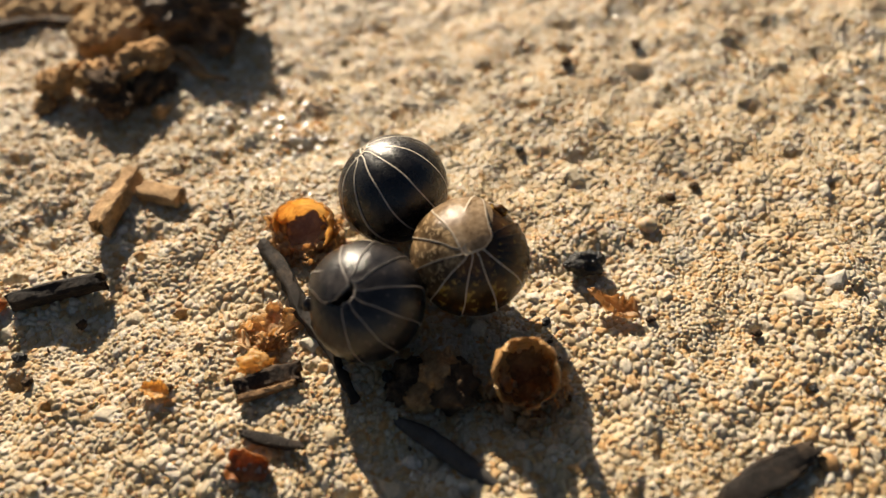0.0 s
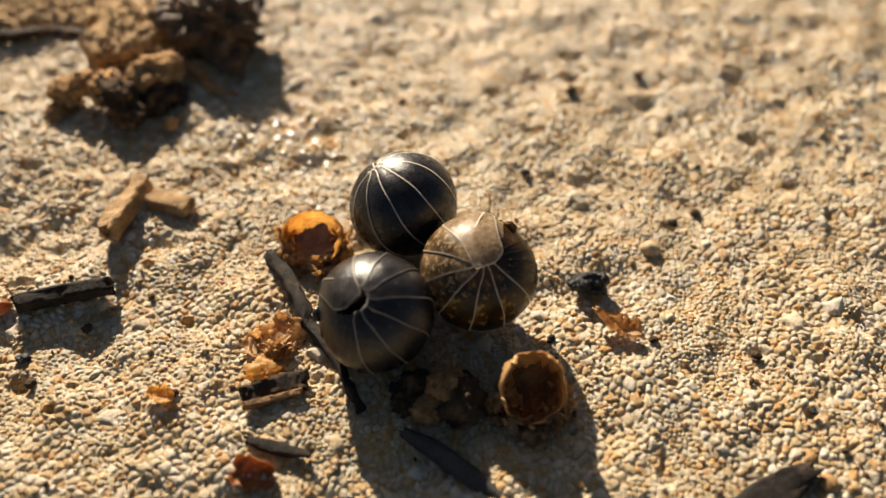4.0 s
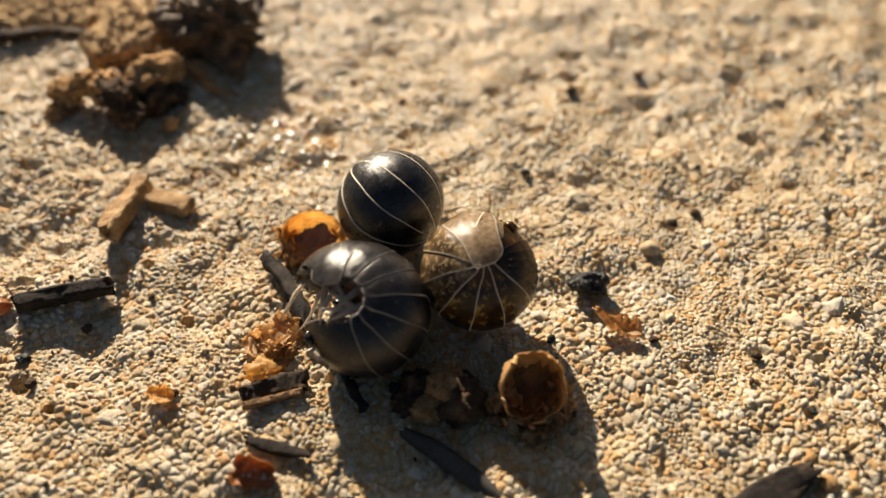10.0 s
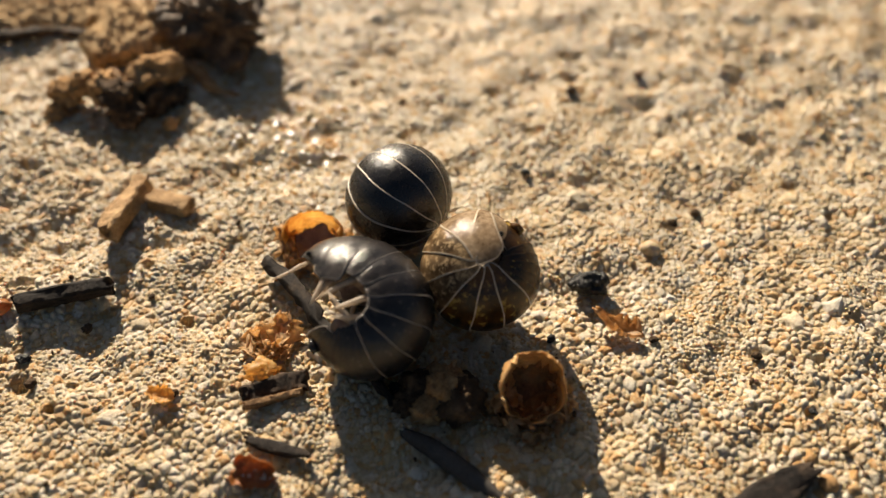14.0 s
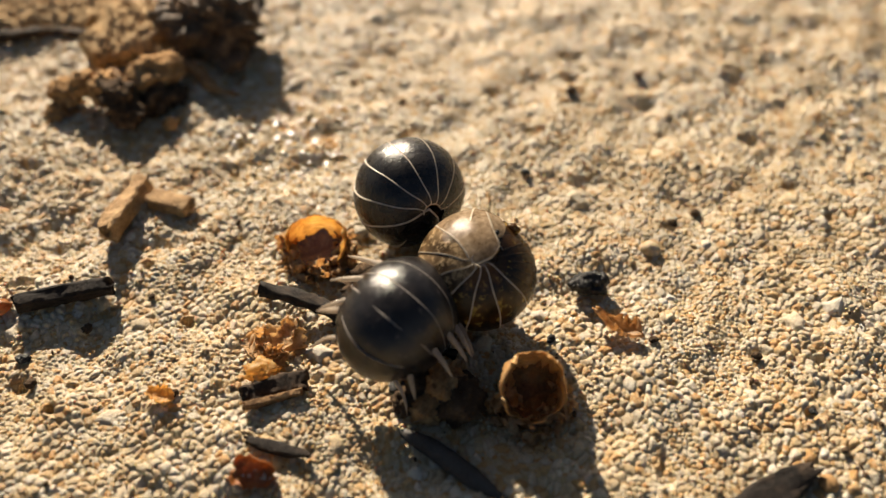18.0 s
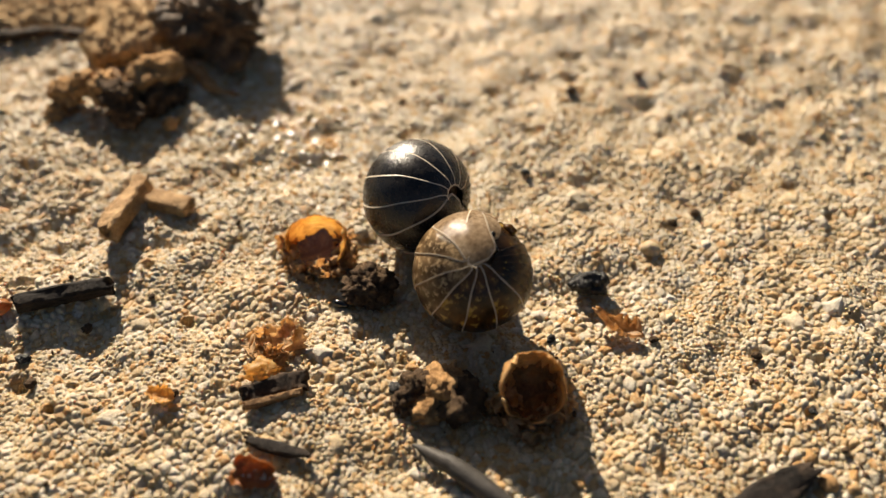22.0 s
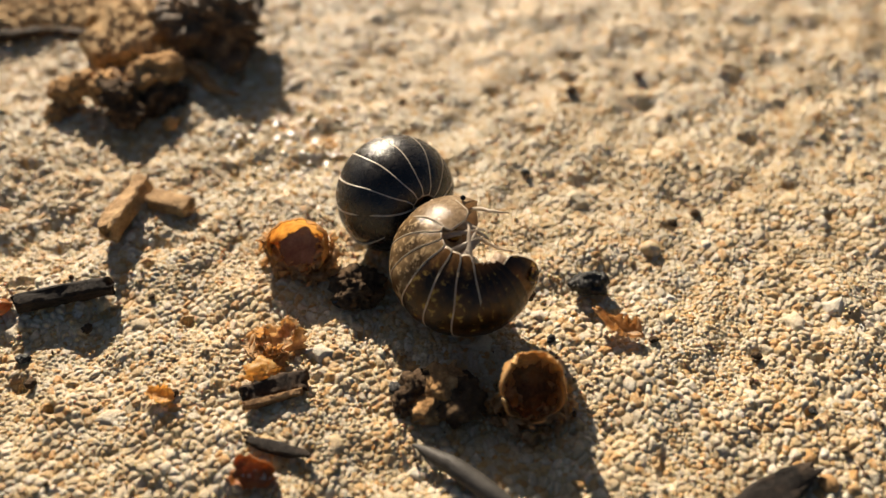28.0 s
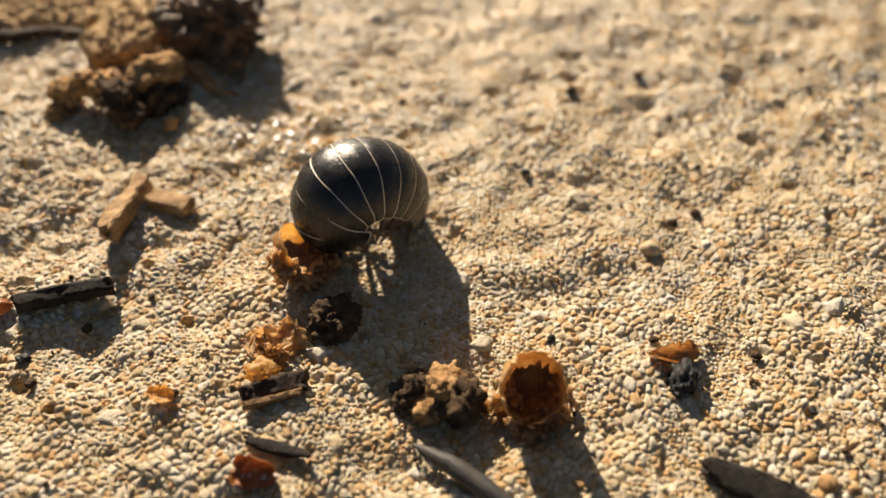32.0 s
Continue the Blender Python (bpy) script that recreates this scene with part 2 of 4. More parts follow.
def chip_bm(l, w, h, seed, amp=0.12, bend=0.0, taper=0.0, nx=44, n=36):
    """A splintered slab of bark or wood, its base near z = 0, long in x, with ragged ends."""
    bm = bmesh.new()
    rows = []
    for i in range(-3, nx + 4):
        u = max(0, min(nx, i)) / nx * 2 - 1
        cap = (1.0, 0.8, 0.45, 0.05)[max(0, -i, i - nx)]
        row = []
        for k in range(n):
            a = math.tau * (k + 0.5) / n
            c, s = math.cos(a), math.sin(a)
            y = math.copysign(abs(c) ** 0.42, c)
            z = math.copysign(abs(s) ** 0.42, s)
            rag = 0.16 * fbm((y * 2.2, z * 1.2, math.copysign(3, u)), 1.3, seed) + 0.06 * fbm((y * 7, z * 4, math.copysign(3, u)), 1.0, seed + 1)
            x = u * l / 2 * (1 + rag)
            wid = 1 - taper * abs(u) ** 2.5
            py, pz = y * w / 2 * wid, z * h / 2
            rib = 3.2 / max(1.0, w / 1.8)
            grain = fbm((x * 0.25, py * rib, pz * rib), 1.0, seed + 4) + 0.5 * fbm((x * 1.5, py * rib * 2, pz * rib * 2), 1.0, seed + 5)
            lumps = fbm((x * 0.7, py * 1.1, pz * 1.1), 1.0, seed + 2)
            k1 = 1 + amp * (1.1 * lumps + 0.8 * grain)
            row.append(Vector((x, py * k1 * cap, pz * k1 * cap + h / 2 + bend * u * u * l * 0.25 + 0.25 * amp * w * fbm((x * 0.5, 0, 0), 1.0, seed + 7))))
        rows.append(row)
    vs = grid_faces(bm, rows, True)
    bm.faces.new(vs[0])
    bm.faces.new(vs[-1])
    bmesh.ops.recalc_face_normals(bm, faces=bm.faces)
    return bm


def cup_bm(r, depth, seed, arc=360.0, rag=0.12, thick=0.06, close=1.85, near=0.2, squash=1.0, nu=96, nv=26, start=0.0):
    """A husk like a broken eggshell, open towards +z, its bottom at z = 0, with a real wall thickness."""
    bm = bmesh.new()
    closed = arc >= 359
    m = nu if closed else nu + 1

    def surf(off):
        rows = []
        for i in range(nv + 1):
            row = []
            for j in range(m):
                a = radians(start + arc * j / nu)
                c, s = math.cos(a), math.sin(a)
                edge = 1 + rag * (1.6 * fbm((c * 1.1, s * 1.1, 0), 1.0, seed) + 0.5 * fbm((c * 2.6, s * 2.6, 1), 1.0, seed + 3) + 0.10 * fbm((c * 15, s * 15, 2), 1.0, seed + 4))
                edge -= near * max(0.0, -s) ** 1.5
                v = (0.03 + 0.97 * i / nv) * max(0.35, edge)
                phi = min(v * close, 2.6)
                wob = 1 + 0.10 * fbm((c * 1.2, s * 1.2, v * 1.2), 1.0, seed + 6) + 0.006 * fbm((c * 9, s * 9, v * 0.8), 1.0, seed + 7)
                rr = r * wob * math.sin(phi) - off * math.sin(phi)
                zz = depth * (1 - math.cos(phi)) + off * math.cos(phi)
                p = Vector((rr * c, rr * s * squash, zz))
                p += Vector((c, s, 0.3)) * (0.07 * v ** 3 * fbm((c * 6, s * 6, v * 2), 1.0, seed + 9))
                row.append(p)
            rows.append(row)
        return rows
    vo = grid_faces(bm, surf(0), closed)
    vi = grid_faces(bm, surf(thick), closed)
    n = m if closed else m - 1
    for j in range(n):
        bm.faces.new((vo[-1][j], vo[-1][(j + 1) % m], vi[-1][(j + 1) % m], vi[-1][j]))
    if closed:
        bm.faces.new(vo[0])
        bm.faces.new(vi[0])
    else:
        for i in range(nv):
            bm.faces.new((vo[i][0], vo[i + 1][0], vi[i + 1][0], vi[i][0]))
            bm.faces.new((vo[i][-1], vo[i + 1][-1], vi[i + 1][-1], vi[i][-1]))
    bmesh.ops.recalc_face_normals(bm, faces=bm.faces)
    return bm


def torn_bm(r, z, size, arc, start, seed, lift=0.0, squash=1.0, count=70):
    """The frayed edge of a husk: many small thin curled shreds set round a part of a ring."""
    rng = random.Random(seed)
    bm = bmesh.new()
    for k in range(count):
        u = (k + rng.random()) / count
        a = radians(start + arc * u)
        rad = r + rng.uniform(-0.7, 0.5) * size
        c = Vector((rad * math.cos(a), rad * math.sin(a) * squash, z + lift * math.sin(math.pi * u) + rng.uniform(-0.9, 0.5) * size))
        turn = Euler((rng.uniform(-1.1, 1.1), rng.uniform(-1.1, 1.1), a + math.pi / 2 + rng.uniform(-0.8, 0.8))).to_matrix()
        ln, wd = size * rng.uniform(0.5, 1.5), size * rng.uniform(0.25, 0.7)
        curl = rng.uniform(-1.6, 1.6)
        top, low = [], []
        for i in range(6):
            p = i / 5 * 2 - 1
            jag = 1 + 0.45 * rng.uniform(-1, 1)
            rt, rl = [], []
            for j in range(4):
                q = j / 3 * 2 - 1
                w = wd * (1 - 0.5 * p * p) * jag * 0.5
                co = Vector((p * ln * 0.5, q * w, curl * (q * q * w + 0.25 * p * p * ln) + 0.10 * size * rng.uniform(-1, 1)))
                rt.append(c + turn @ co)
                rl.append(c + turn @ (co - Vector((0, 0, 0.05))))
            top.append(rt)
            low.append(rl)
        vo, vi = grid_faces(bm, top), grid_faces(bm, low)
        ring = [(0, j) for j in range(3)] + [(i, 3) for i in range(5)] + [(5, j) for j in range(3, 0, -1)] + [(i, 0) for i in range(5, 0, -1)]
        for (i, j), (m, n) in zip(ring, ring[1:] + ring[:1]):
            bm.faces.new((vo[i][j], vo[m][n], vi[m][n], vi[i][j]))
    bmesh.ops.recalc_face_normals(bm, faces=bm.faces)
    return bm


def flake_bm(l, w, seed, curl=0.6, twist=0.3, rag=0.25, thick=0.07, nu=30, nv=16):
    """A curled dry flake with thickness, long in x, its lowest point near z = 0."""
    bm = bmesh.new()

    def surf(off):
        rows = []
        for i in range(nu + 1):
            u = i / nu * 2 - 1
            half = w / 2 * (1 - 0.55 * u ** 4) * (1 + rag * fbm((u * 2.5, 0.3, 0), 1.2, seed))
            row = []
            for j in range(nv + 1):
                v = j / nv * 2 - 1
                end = 1 + rag * 0.5 * fbm((v * 2.5, 4, 0), 1.3, seed + 2)
                x = u * l / 2 * end
                a = v * curl * 1.6
                y = half * math.sin(a) / max(0.2, curl * 1.6)
                z = half * (1 - math.cos(a)) / max(0.2, curl * 1.6) + 0.12 * l * u * u * curl
                z += twist * v * u * half + 0.16 * fbm((x, y, 0), 1.3, seed + 5) + 0.06 * fbm((x, y, 0), 4.0, seed + 6) + off
                row.append(Vector((x, y, z)))
            rows.append(row)
        return rows
    vo = grid_faces(bm, surf(thick))
    vi = grid_faces(bm, surf(0))
    for i in range(nu):
        bm.faces.new((vo[i][0], vo[i + 1][0], vi[i + 1][0], vi[i][0]))
        bm.faces.new((vo[i][-1], vo[i + 1][-1], vi[i + 1][-1], vi[i][-1]))
    for j in range(nv):
        bm.faces.new((vo[0][j], vo[0][j + 1], vi[0][j + 1], vi[0][j]))
        bm.faces.new((vo[-1][j], vo[-1][j + 1], vi[-1][j + 1], vi[-1][j]))
    bmesh.ops.recalc_face_normals(bm, faces=bm.faces)
    return bm


def crust_bm(rx, ry, h, seed, rag=0.3, nu=110, nv=34):
    """A flat crust of soil with a crumbly top, a ragged outline and a steep broken edge."""
    bm = bmesh.new()
    rows = []
    for i in range(nv + 5):
        v = min(1.0, (i + 0.6) / nv)
        row = []
        for j in range(nu):
            a = math.tau * j / nu
            c, s = math.cos(a), math.sin(a)
            out_ = 1 + rag * (fbm((c, s, 0), 1.2, seed) + 0.5 * fbm((c, s, 0), 4.5, seed + 1))
            x, y = c * v * rx * out_, s * v * ry * out_
            z = h * (1 - 0.25 * v ** 4) + 0.5 * fbm((x, y, 0), 0.6, seed + 2) + 0.28 * fbm((x, y, 0), 1.9, seed + 3)
            drop = max(0, i - nv + 1) / 5
            k = 1 - 0.10 * drop + 0.05 * fbm((c * 3, s * 3, drop * 4), 1.5, seed + 4) * (drop > 0)
            row.append(Vector((x * k, y * k, z * (1 - drop) - 0.4 * drop)))
        rows.append(row)
    vs = grid_faces(bm, rows, True)
    bm.faces.new(vs[0])
    bm.faces.new(vs[-1])
    bmesh.ops.recalc_face_normals(bm, faces=bm.faces)
    return bm


def stick_bm(pts, radii, seed, n=12, rough=0.12):
    """A twig through pts with a furrowed surface."""
    bm = bmesh.new()
    fine = []
    fr = []
    for i in range(len(pts) - 1):
        for k in range(6):
            t = k / 6
            fine.append(Vector(pts[i]).lerp(Vector(pts[i + 1]), t))
            fr.append(radii[i] * (1 - t) + radii[i + 1] * t)
    fine.append(Vector(pts[-1]))
    fr.append(radii[-1])
    tube(bm, fine, fr, n)
    for v in bm.verts:
        v.co += Vector((0, 1, 1)) * rough * max(fr) * fbm((v.co.x * 0.8, v.co.y * 3, v.co.z * 3), 1.0, seed) + Vector((0, 0.5, -0.5)) * rough * max(fr) * fbm(v.co, 2.5, seed + 1)
    bmesh.ops.recalc_face_normals(bm, faces=bm.faces)
    return bm


# ---- the ground: one sheet with a field of packed grains ----
def lattice(ix, iy, seed, k):
    """A random number in 0..1 for each cell."""
    h = (ix.astype(np.int64) * 374761393 + iy.astype(np.int64) * 668265263 + seed * 974711 + k * 69069) & 0x7FFFFFFF
    h = ((h ^ (h >> 13)) * 1274126177) & 0x7FFFFFFF
    h = ((h ^ (h >> 16)) * 461845907) & 0x7FFFFFFF
    return ((h ^ (h >> 15)) & 0xFFFFF) / float(0xFFFFF)


def soft_noise(x, y, size, seed):
    u, v = x / size, y / size
    iu, iv = np.floor(u), np.floor(v)
    fu, fv = u - iu, v - iv
    fu, fv = fu * fu * (3 - 2 * fu), fv * fv * (3 - 2 * fv)
    a, b = lattice(iu, iv, seed, 1), lattice(iu + 1, iv, seed, 1)
    c, d = lattice(iu, iv + 1, seed, 1), lattice(iu + 1, iv + 1, seed, 1)
    return (a * (1 - fu) + b * fu) * (1 - fv) + (c * (1 - fu) + d * fu) * fv - 0.5


def grains(x, y, cell, seed, share=1.0, gap=0.62):
    """Packed round grains of about that size, each with its own size, height and tone; deep joints between them."""
    u, v = x / cell, y / cell
    iu, iv = np.floor(u), np.floor(v)
    f1, f2 = np.full_like(x, 9.0), np.full_like(x, 9.0)
    tone, level, on = np.zeros_like(x), np.zeros_like(x), np.zeros_like(x)
    for dx in (-1, 0, 1):
        for dy in (-1, 0, 1):
            cx, cy = iu + dx, iv + dy
            ex = u - cx - 0.1 - 0.8 * lattice(cx, cy, seed, 2)
            ey = v - cy - 0.1 - 0.8 * lattice(cx, cy, seed, 3)
            ang = lattice(cx, cy, seed, 6) * 3.14
            long_ = 0.9 + 0.2 * lattice(cx, cy, seed, 7)
            ca, sa = np.cos(ang), np.sin(ang)
            size = 0.72 + 0.6 * lattice(cx, cy, seed, 4)
            d = np.sqrt(((ex * ca + ey * sa) * long_) ** 2 + ((ey * ca - ex * sa) / long_) ** 2) / size
            near = d < f1
            f2 = np.where(near, f1, np.minimum(f2, d))
            f1 = np.where(near, d, f1)
            tone = np.where(near, lattice(cx, cy, seed, 9), tone)
            level = np.where(near, lattice(cx, cy, seed, 8), level)
            on = np.where(near, lattice(cx, cy, seed, 5) < share, on)
    edge = np.clip((f2 - f1) / gap, 0, 1)
    dome = np.sqrt(np.maximum(0, 1 - (1 - edge) ** 2)) * np.sqrt(np.maximum(0, 1 - 0.75 * np.minimum(f1, 1) ** 2))
    return cell * (0.64 * dome + 0.30 * level) * on, tone


def swell(x, y):
    """The slow unevenness of the slab."""
    return 0.7 * soft_noise(x, y, 9.0, 11) + 0.5 * soft_noise(x, y, 3.6, 12) + 0.5 * soft_noise(x, y, 1.7, 13)


def ground_z(x, y):
    return float(swell(np.array([x]), np.array([y]))[0]) + 0.12


# x, y, radius and depth of the larger pits, in mm
PITS = [(9.00, 5.76, 0.9, 0.8), (14.05, 13.34, 0.8, 0.8), (9.57, 18.69, 0.8, 0.7), (9.20, 16.00, 0.6, 0.6), (13.80, 1.82, 0.5, 0.5), (20.52, 9.37, 0.6, 0.5), (-8.21, 7.47, 0.5, 0.4), (-13.58, 6.68, 0.6, 0.5), (17.17, 12.25, 0.5, 0.5), (16.54, -7.15, 0.4, 0.5), (18.26, -10.76, 0.35, 0.6), (20.52, 15.67, 0.6, 0.5), (3.42, 14.08, 0.5, 0.5), (-26.28, 6.68, 0.7, 0.6), (-22.68, 0.04, 0.6, 0.6), (-21.77, -9.01, 0.5, 0.7), (-13.93, -5.17, 0.4, 0.4), (21.92, 5.16, 0.5, 0.5), (-4.35, -6.26, 0.4, 0.4), (7.59, 0.92, 0.4, 0.3)]


def build_ground():
    ny, nx = 880, 1230
    v = np.linspace(0, 1, ny)
    ys = -18.0 + 52.0 * (0.72 * v + 0.28 * v * v)
    half = 25.0 + (ys + 18.0) * 0.52
    X = np.linspace(-1, 1, nx)[None, :] * half[:, None]
    Y = np.repeat(ys[:, None], nx, 1)
    wx = 0.84 * X + 0.54 * Y + 0.12 * soft_noise(X, Y, 0.5, 31) + 0.2 * soft_noise(X, Y, 1.6, 33)
    wy = 0.84 * Y - 0.54 * X + 0.12 * soft_noise(X, Y, 0.5, 32) + 0.2 * soft_noise(X, Y, 1.6, 34)
    h1, t1 = grains(wx, wy, 0.45, 21)
    h2, t2 = grains(0.6 * wx + 0.8 * wy, 0.6 * wy - 0.8 * wx, 0.27, 22)
    h3, t3 = grains(wx, wy + 3.1, 0.8, 23, 0.025)
    # patches of finer sand between the coarser grains
    fine = np.clip(0.5 + 2.6 * soft_noise(X, Y, 2.3, 43) + 1.2 * soft_noise(X, Y, 0.9, 44), 0, 1)
    h1 = h1 * (1.0 - 0.25 * fine)
    h2 = h2 + 0.04 + 0.06 * fine
    h3 = h3 * 0.75
    Z = np.maximum(np.maximum(h1, h2), h3)
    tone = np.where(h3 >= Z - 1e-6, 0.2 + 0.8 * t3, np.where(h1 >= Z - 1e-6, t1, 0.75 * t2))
    pits = soft_noise(X, Y, 1.3, 41) + 0.6 * soft_noise(X, Y, 0.7, 42)
    Z = Z - 1.9 * np.clip(-pits - 0.46, 0, 0.3)
    # coarser lumps on the rough side of the slab
    h4, t4 = grains(wx, wy, 0.8, 25, 0.8, 0.5)
    rough = np.clip((-6.0 - X) / 9.0, 0, 1) * np.clip((Y + 6) / 8.0, 0, 1)
    Z = Z + 0.28 * h4 * rough
    for px, py, r, deep in PITS:
        Z = Z - deep * np.exp(-(((X - px) / r) ** 2 + ((Y - py) / (r * 0.7)) ** 2))
    Z = Z + swell(X, Y) + 0.2 * soft_noise(X, Y, 0.9, 14) - 0.22 + 0.03 * soft_noise(X, Y, 0.16, 51)
    co = np.stack([X, Y, Z], -1).reshape(-1, 3)
    idx = np.arange(ny * nx).reshape(ny, nx)
    quads = np.stack([idx[:-1, :-1], idx[:-1, 1:], idx[1:, 1:], idx[1:, :-1]], -1).reshape(-1, 4)
    # the sheet goes on flat to the horizon
    edge = np.concatenate([idx[0, :-1], idx[:-1, -1], idx[-1, :0:-1], idx[:0:-1, 0]])
    e = co[edge]
    rings = [edge]
    base = len(co)
    for k, far in enumerate((60.0, 2000.0, 200000.0)):
        d = e[:, :2] / np.maximum(np.abs(e[:, :1]), np.abs(e[:, 1:2]))
        ring = np.concatenate([d * far, np.full((len(e), 1), -0.05)], 1)
        co = np.concatenate([co, ring])
        rings.append(base + np.arange(len(e)))
        base += len(e)
    extra = []
    for a, b in zip(rings, rings[1:]):
        extra.append(np.stack([a, b, np.roll(b, -1), np.roll(a, -1)], -1))
    quads = np.concatenate([quads] + extra)
    me = bpy.data.meshes.new("ground")
    me.vertices.add(len(co))
    me.vertices.foreach_set("co", (co * MM).astype(np.float32).ravel())
    me.loops.add(quads.size)
    me.loops.foreach_set("vertex_index", quads.astype(np.int32).ravel())
    me.polygons.add(len(quads))
    me.polygons.foreach_set("loop_start", np.arange(0, quads.size, 4, dtype=np.int32))
    me.polygons.foreach_set("use_smooth", np.ones(len(quads), dtype=bool))
    me.update(calc_edges=True)
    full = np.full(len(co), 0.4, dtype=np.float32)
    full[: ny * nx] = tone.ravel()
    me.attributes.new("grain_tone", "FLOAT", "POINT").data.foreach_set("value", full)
    me.materials.append(GROUND)
    return tagged(new("ground", me), "sunlit sandy concrete slab with packed pale grains", "ground", kind="structure")


ground = build_ground()

# ---- pillbugs ----
NECK = 0.59
NARROW = 0.94
# name, arc in degrees, reach of the plate to the sides in degrees
PLATES = [("head", 26, 76), ("tergite", 38, 91)] + [("tergite", 33, 81)] * 6 + [
    ("pleon_plate", 13, 80), ("pleon_plate", 13, 80), ("pleon_plate", 13, 79), ("pleon_plate", 13, 78), ("pleon_plate", 13, 76), ("telson", 22, 68)]
MID = 4
# how much narrower each plate is than the widest
SLIM = [0.94, 0.98, 1, 1, 1, 1, 0.99, 0.97, 0.94, 0.91, 0.88, 0.85, 0.82, 0.80]


def plate_bm(arc, reach, front_more, rear_more, least, cheek=0.0, line=0.03, nf=56, nt=14):
    """One overlapping back plate for a ball of radius 1 about (0, 0, -NECK), with a raised line along its rear and side margins."""
    bm = bmesh.new()
    half = radians(arc) / 2
    full = radians(reach)

    def spot(i, j, deep):
        if i in (0, nf):
            phi = full * (2 * i / nf - 1)
        else:
            phi = (full - line) * (2 * (i - 1) / (nf - 2) - 1)
        f = min(1.0, max(0.0, (abs(phi) - 0.45) / 1.05))
        f = f * f * (3 - 2 * f)
        out_ = max(0.0, abs(phi) / full - 0.85) / 0.15
        lo = (math.sin(half) + rear_more) * (1 - f) + least * 0.5 * f
        hi = (math.sin(half) + front_more) * (1 - f) + (least * 0.5 + cheek) * f
        lo *= 1 - 0.4 * out_ ** 2.5
        hi *= 1 - 0.55 * out_ ** 2.5
        rim = min(0.4, line / (hi + lo))
        q = (1 - rim) * j / (nt - 1) if j < nt else 1.0
        if cheek and j == 1:
            q = rim
        x = hi - (lo + hi) * q
        rho = math.sqrt(1 - x * x)
        bulge = math.sin(math.pi * min(1.0, q * 1.04)) if q < 0.96 else 0.0
        r = 0.962 + 0.038 * q + 0.016 * bulge - deep + (0.022 * f if cheek else 0.0)
        if deep == 0 and (j >= nt - 1 or i in (0, 1, nf - 1, nf)):
            r += 0.006
        return Vector((x * r, rho * math.sin(phi) * r, rho * math.cos(phi) * r - NECK))

    out = [[spot(i, j, 0) for j in range(nt + 1)] for i in range(nf + 1)]
    inn = [[spot(i, j, 0.035) for j in range(nt + 1)] for i in range(nf + 1)]
    vo = grid_faces(bm, out, mats=lambda i, j: 1 if line > 0.02 and (j == nt - 1 or i in (0, nf - 1) or (cheek and j == 0)) else 0)
    vi = grid_faces(bm, inn, mats=lambda i, j: 2)
    for i in range(nf):
        for j in (0, nt):
            f = bm.faces.new((vo[i][j], vo[i + 1][j], vi[i + 1][j], vi[i][j]))
            f.material_index = 1 if j and line > 0.02 else 0
    for j in range(nt):
        for i in (0, nf):
            bm.faces.new((vo[i][j], vo[i][j + 1], vi[i][j + 1], vi[i][j]))
    bmesh.ops.recalc_face_normals(bm, faces=bm.faces)
    return bm


def scaled(bm, r):
    bmesh.ops.scale(bm, vec=(r, r, r), verts=bm.verts)
    return bm


def leg_bm(side):
    bm = bmesh.new()
    pts = [(0, 0, 0), (0.02, 0.16, 0.03), (0.0, 0.3, -0.02), (-0.03, 0.42, -0.16), (-0.02, 0.49, -0.40), (0.0, 0.52, -0.66), (0.02, 0.53, -0.84)]
    tube(bm, [(x, y * side * 0.78, z * 0.95) for x, y, z in pts], [0.075, 0.08, 0.062, 0.066, 0.05, 0.036, 0.01], 8)
    return bm


def antenna_bm(side):
    bm = bmesh.new()
    pts = [(0, 0, 0), (0.12, 0.10, 0.02), (0.24, 0.22, 0.02), (0.40, 0.32, -0.06), (0.55, 0.36, -0.14), (0.72, 0.38, -0.20), (0.88, 0.38, -0.24)]
    tube(bm, [(x, y * side, z) for x, y, z in pts], [0.04, 0.045, 0.035, 0.038, 0.026, 0.022, 0.006], 8)
    return bm


def belly_bm(arc):
    """The soft underside of one segment."""
    bm = bmesh.new()
    half = math.tan(radians(arc) / 2) * 0.62 + 0.05
    rows = []
    for i in range(9):
        a = radians(-75 + 150 * i / 8)
        y, z = 0.74 * math.sin(a), 0.50 * math.cos(a) - NECK + 0.05
        rows.append([(x * half, y, z + 0.04 * (1 - x * x)) for x in (-1, -0.5, 0, 0.5, 1)])
    vo = grid_faces(bm, rows)
    low = [[(p[0], p[1] * 0.9, p[2] - 0.16) for p in r] for r in rows]
    vi = grid_faces(bm, low)
    for i in range(8):
        for j in (0, 4):
            bm.faces.new((vo[i][j], vo[i + 1][j], vi[i + 1][j], vi[i][j]))
    for j in range(4):
        for i in (0, 8):
            bm.faces.new((vo[i][j], vo[i][j + 1], vi[i][j + 1], vi[i][j]))
    bmesh.ops.recalc_face_normals(bm, faces=bm.faces)
    return bm


def face_bm():
    """The blunt face under the head plate."""
    bm = bmesh.new()
    bmesh.ops.create_uvsphere(bm, u_segments=20, v_segments=12, radius=1)
    for v in bm.verts:
        x, y, z = v.co
        v.co = Vector((x * 0.26 + 0.02, y * 0.62, z * 0.30 - NECK + 0.62 - 0.06 * x))
    return bm


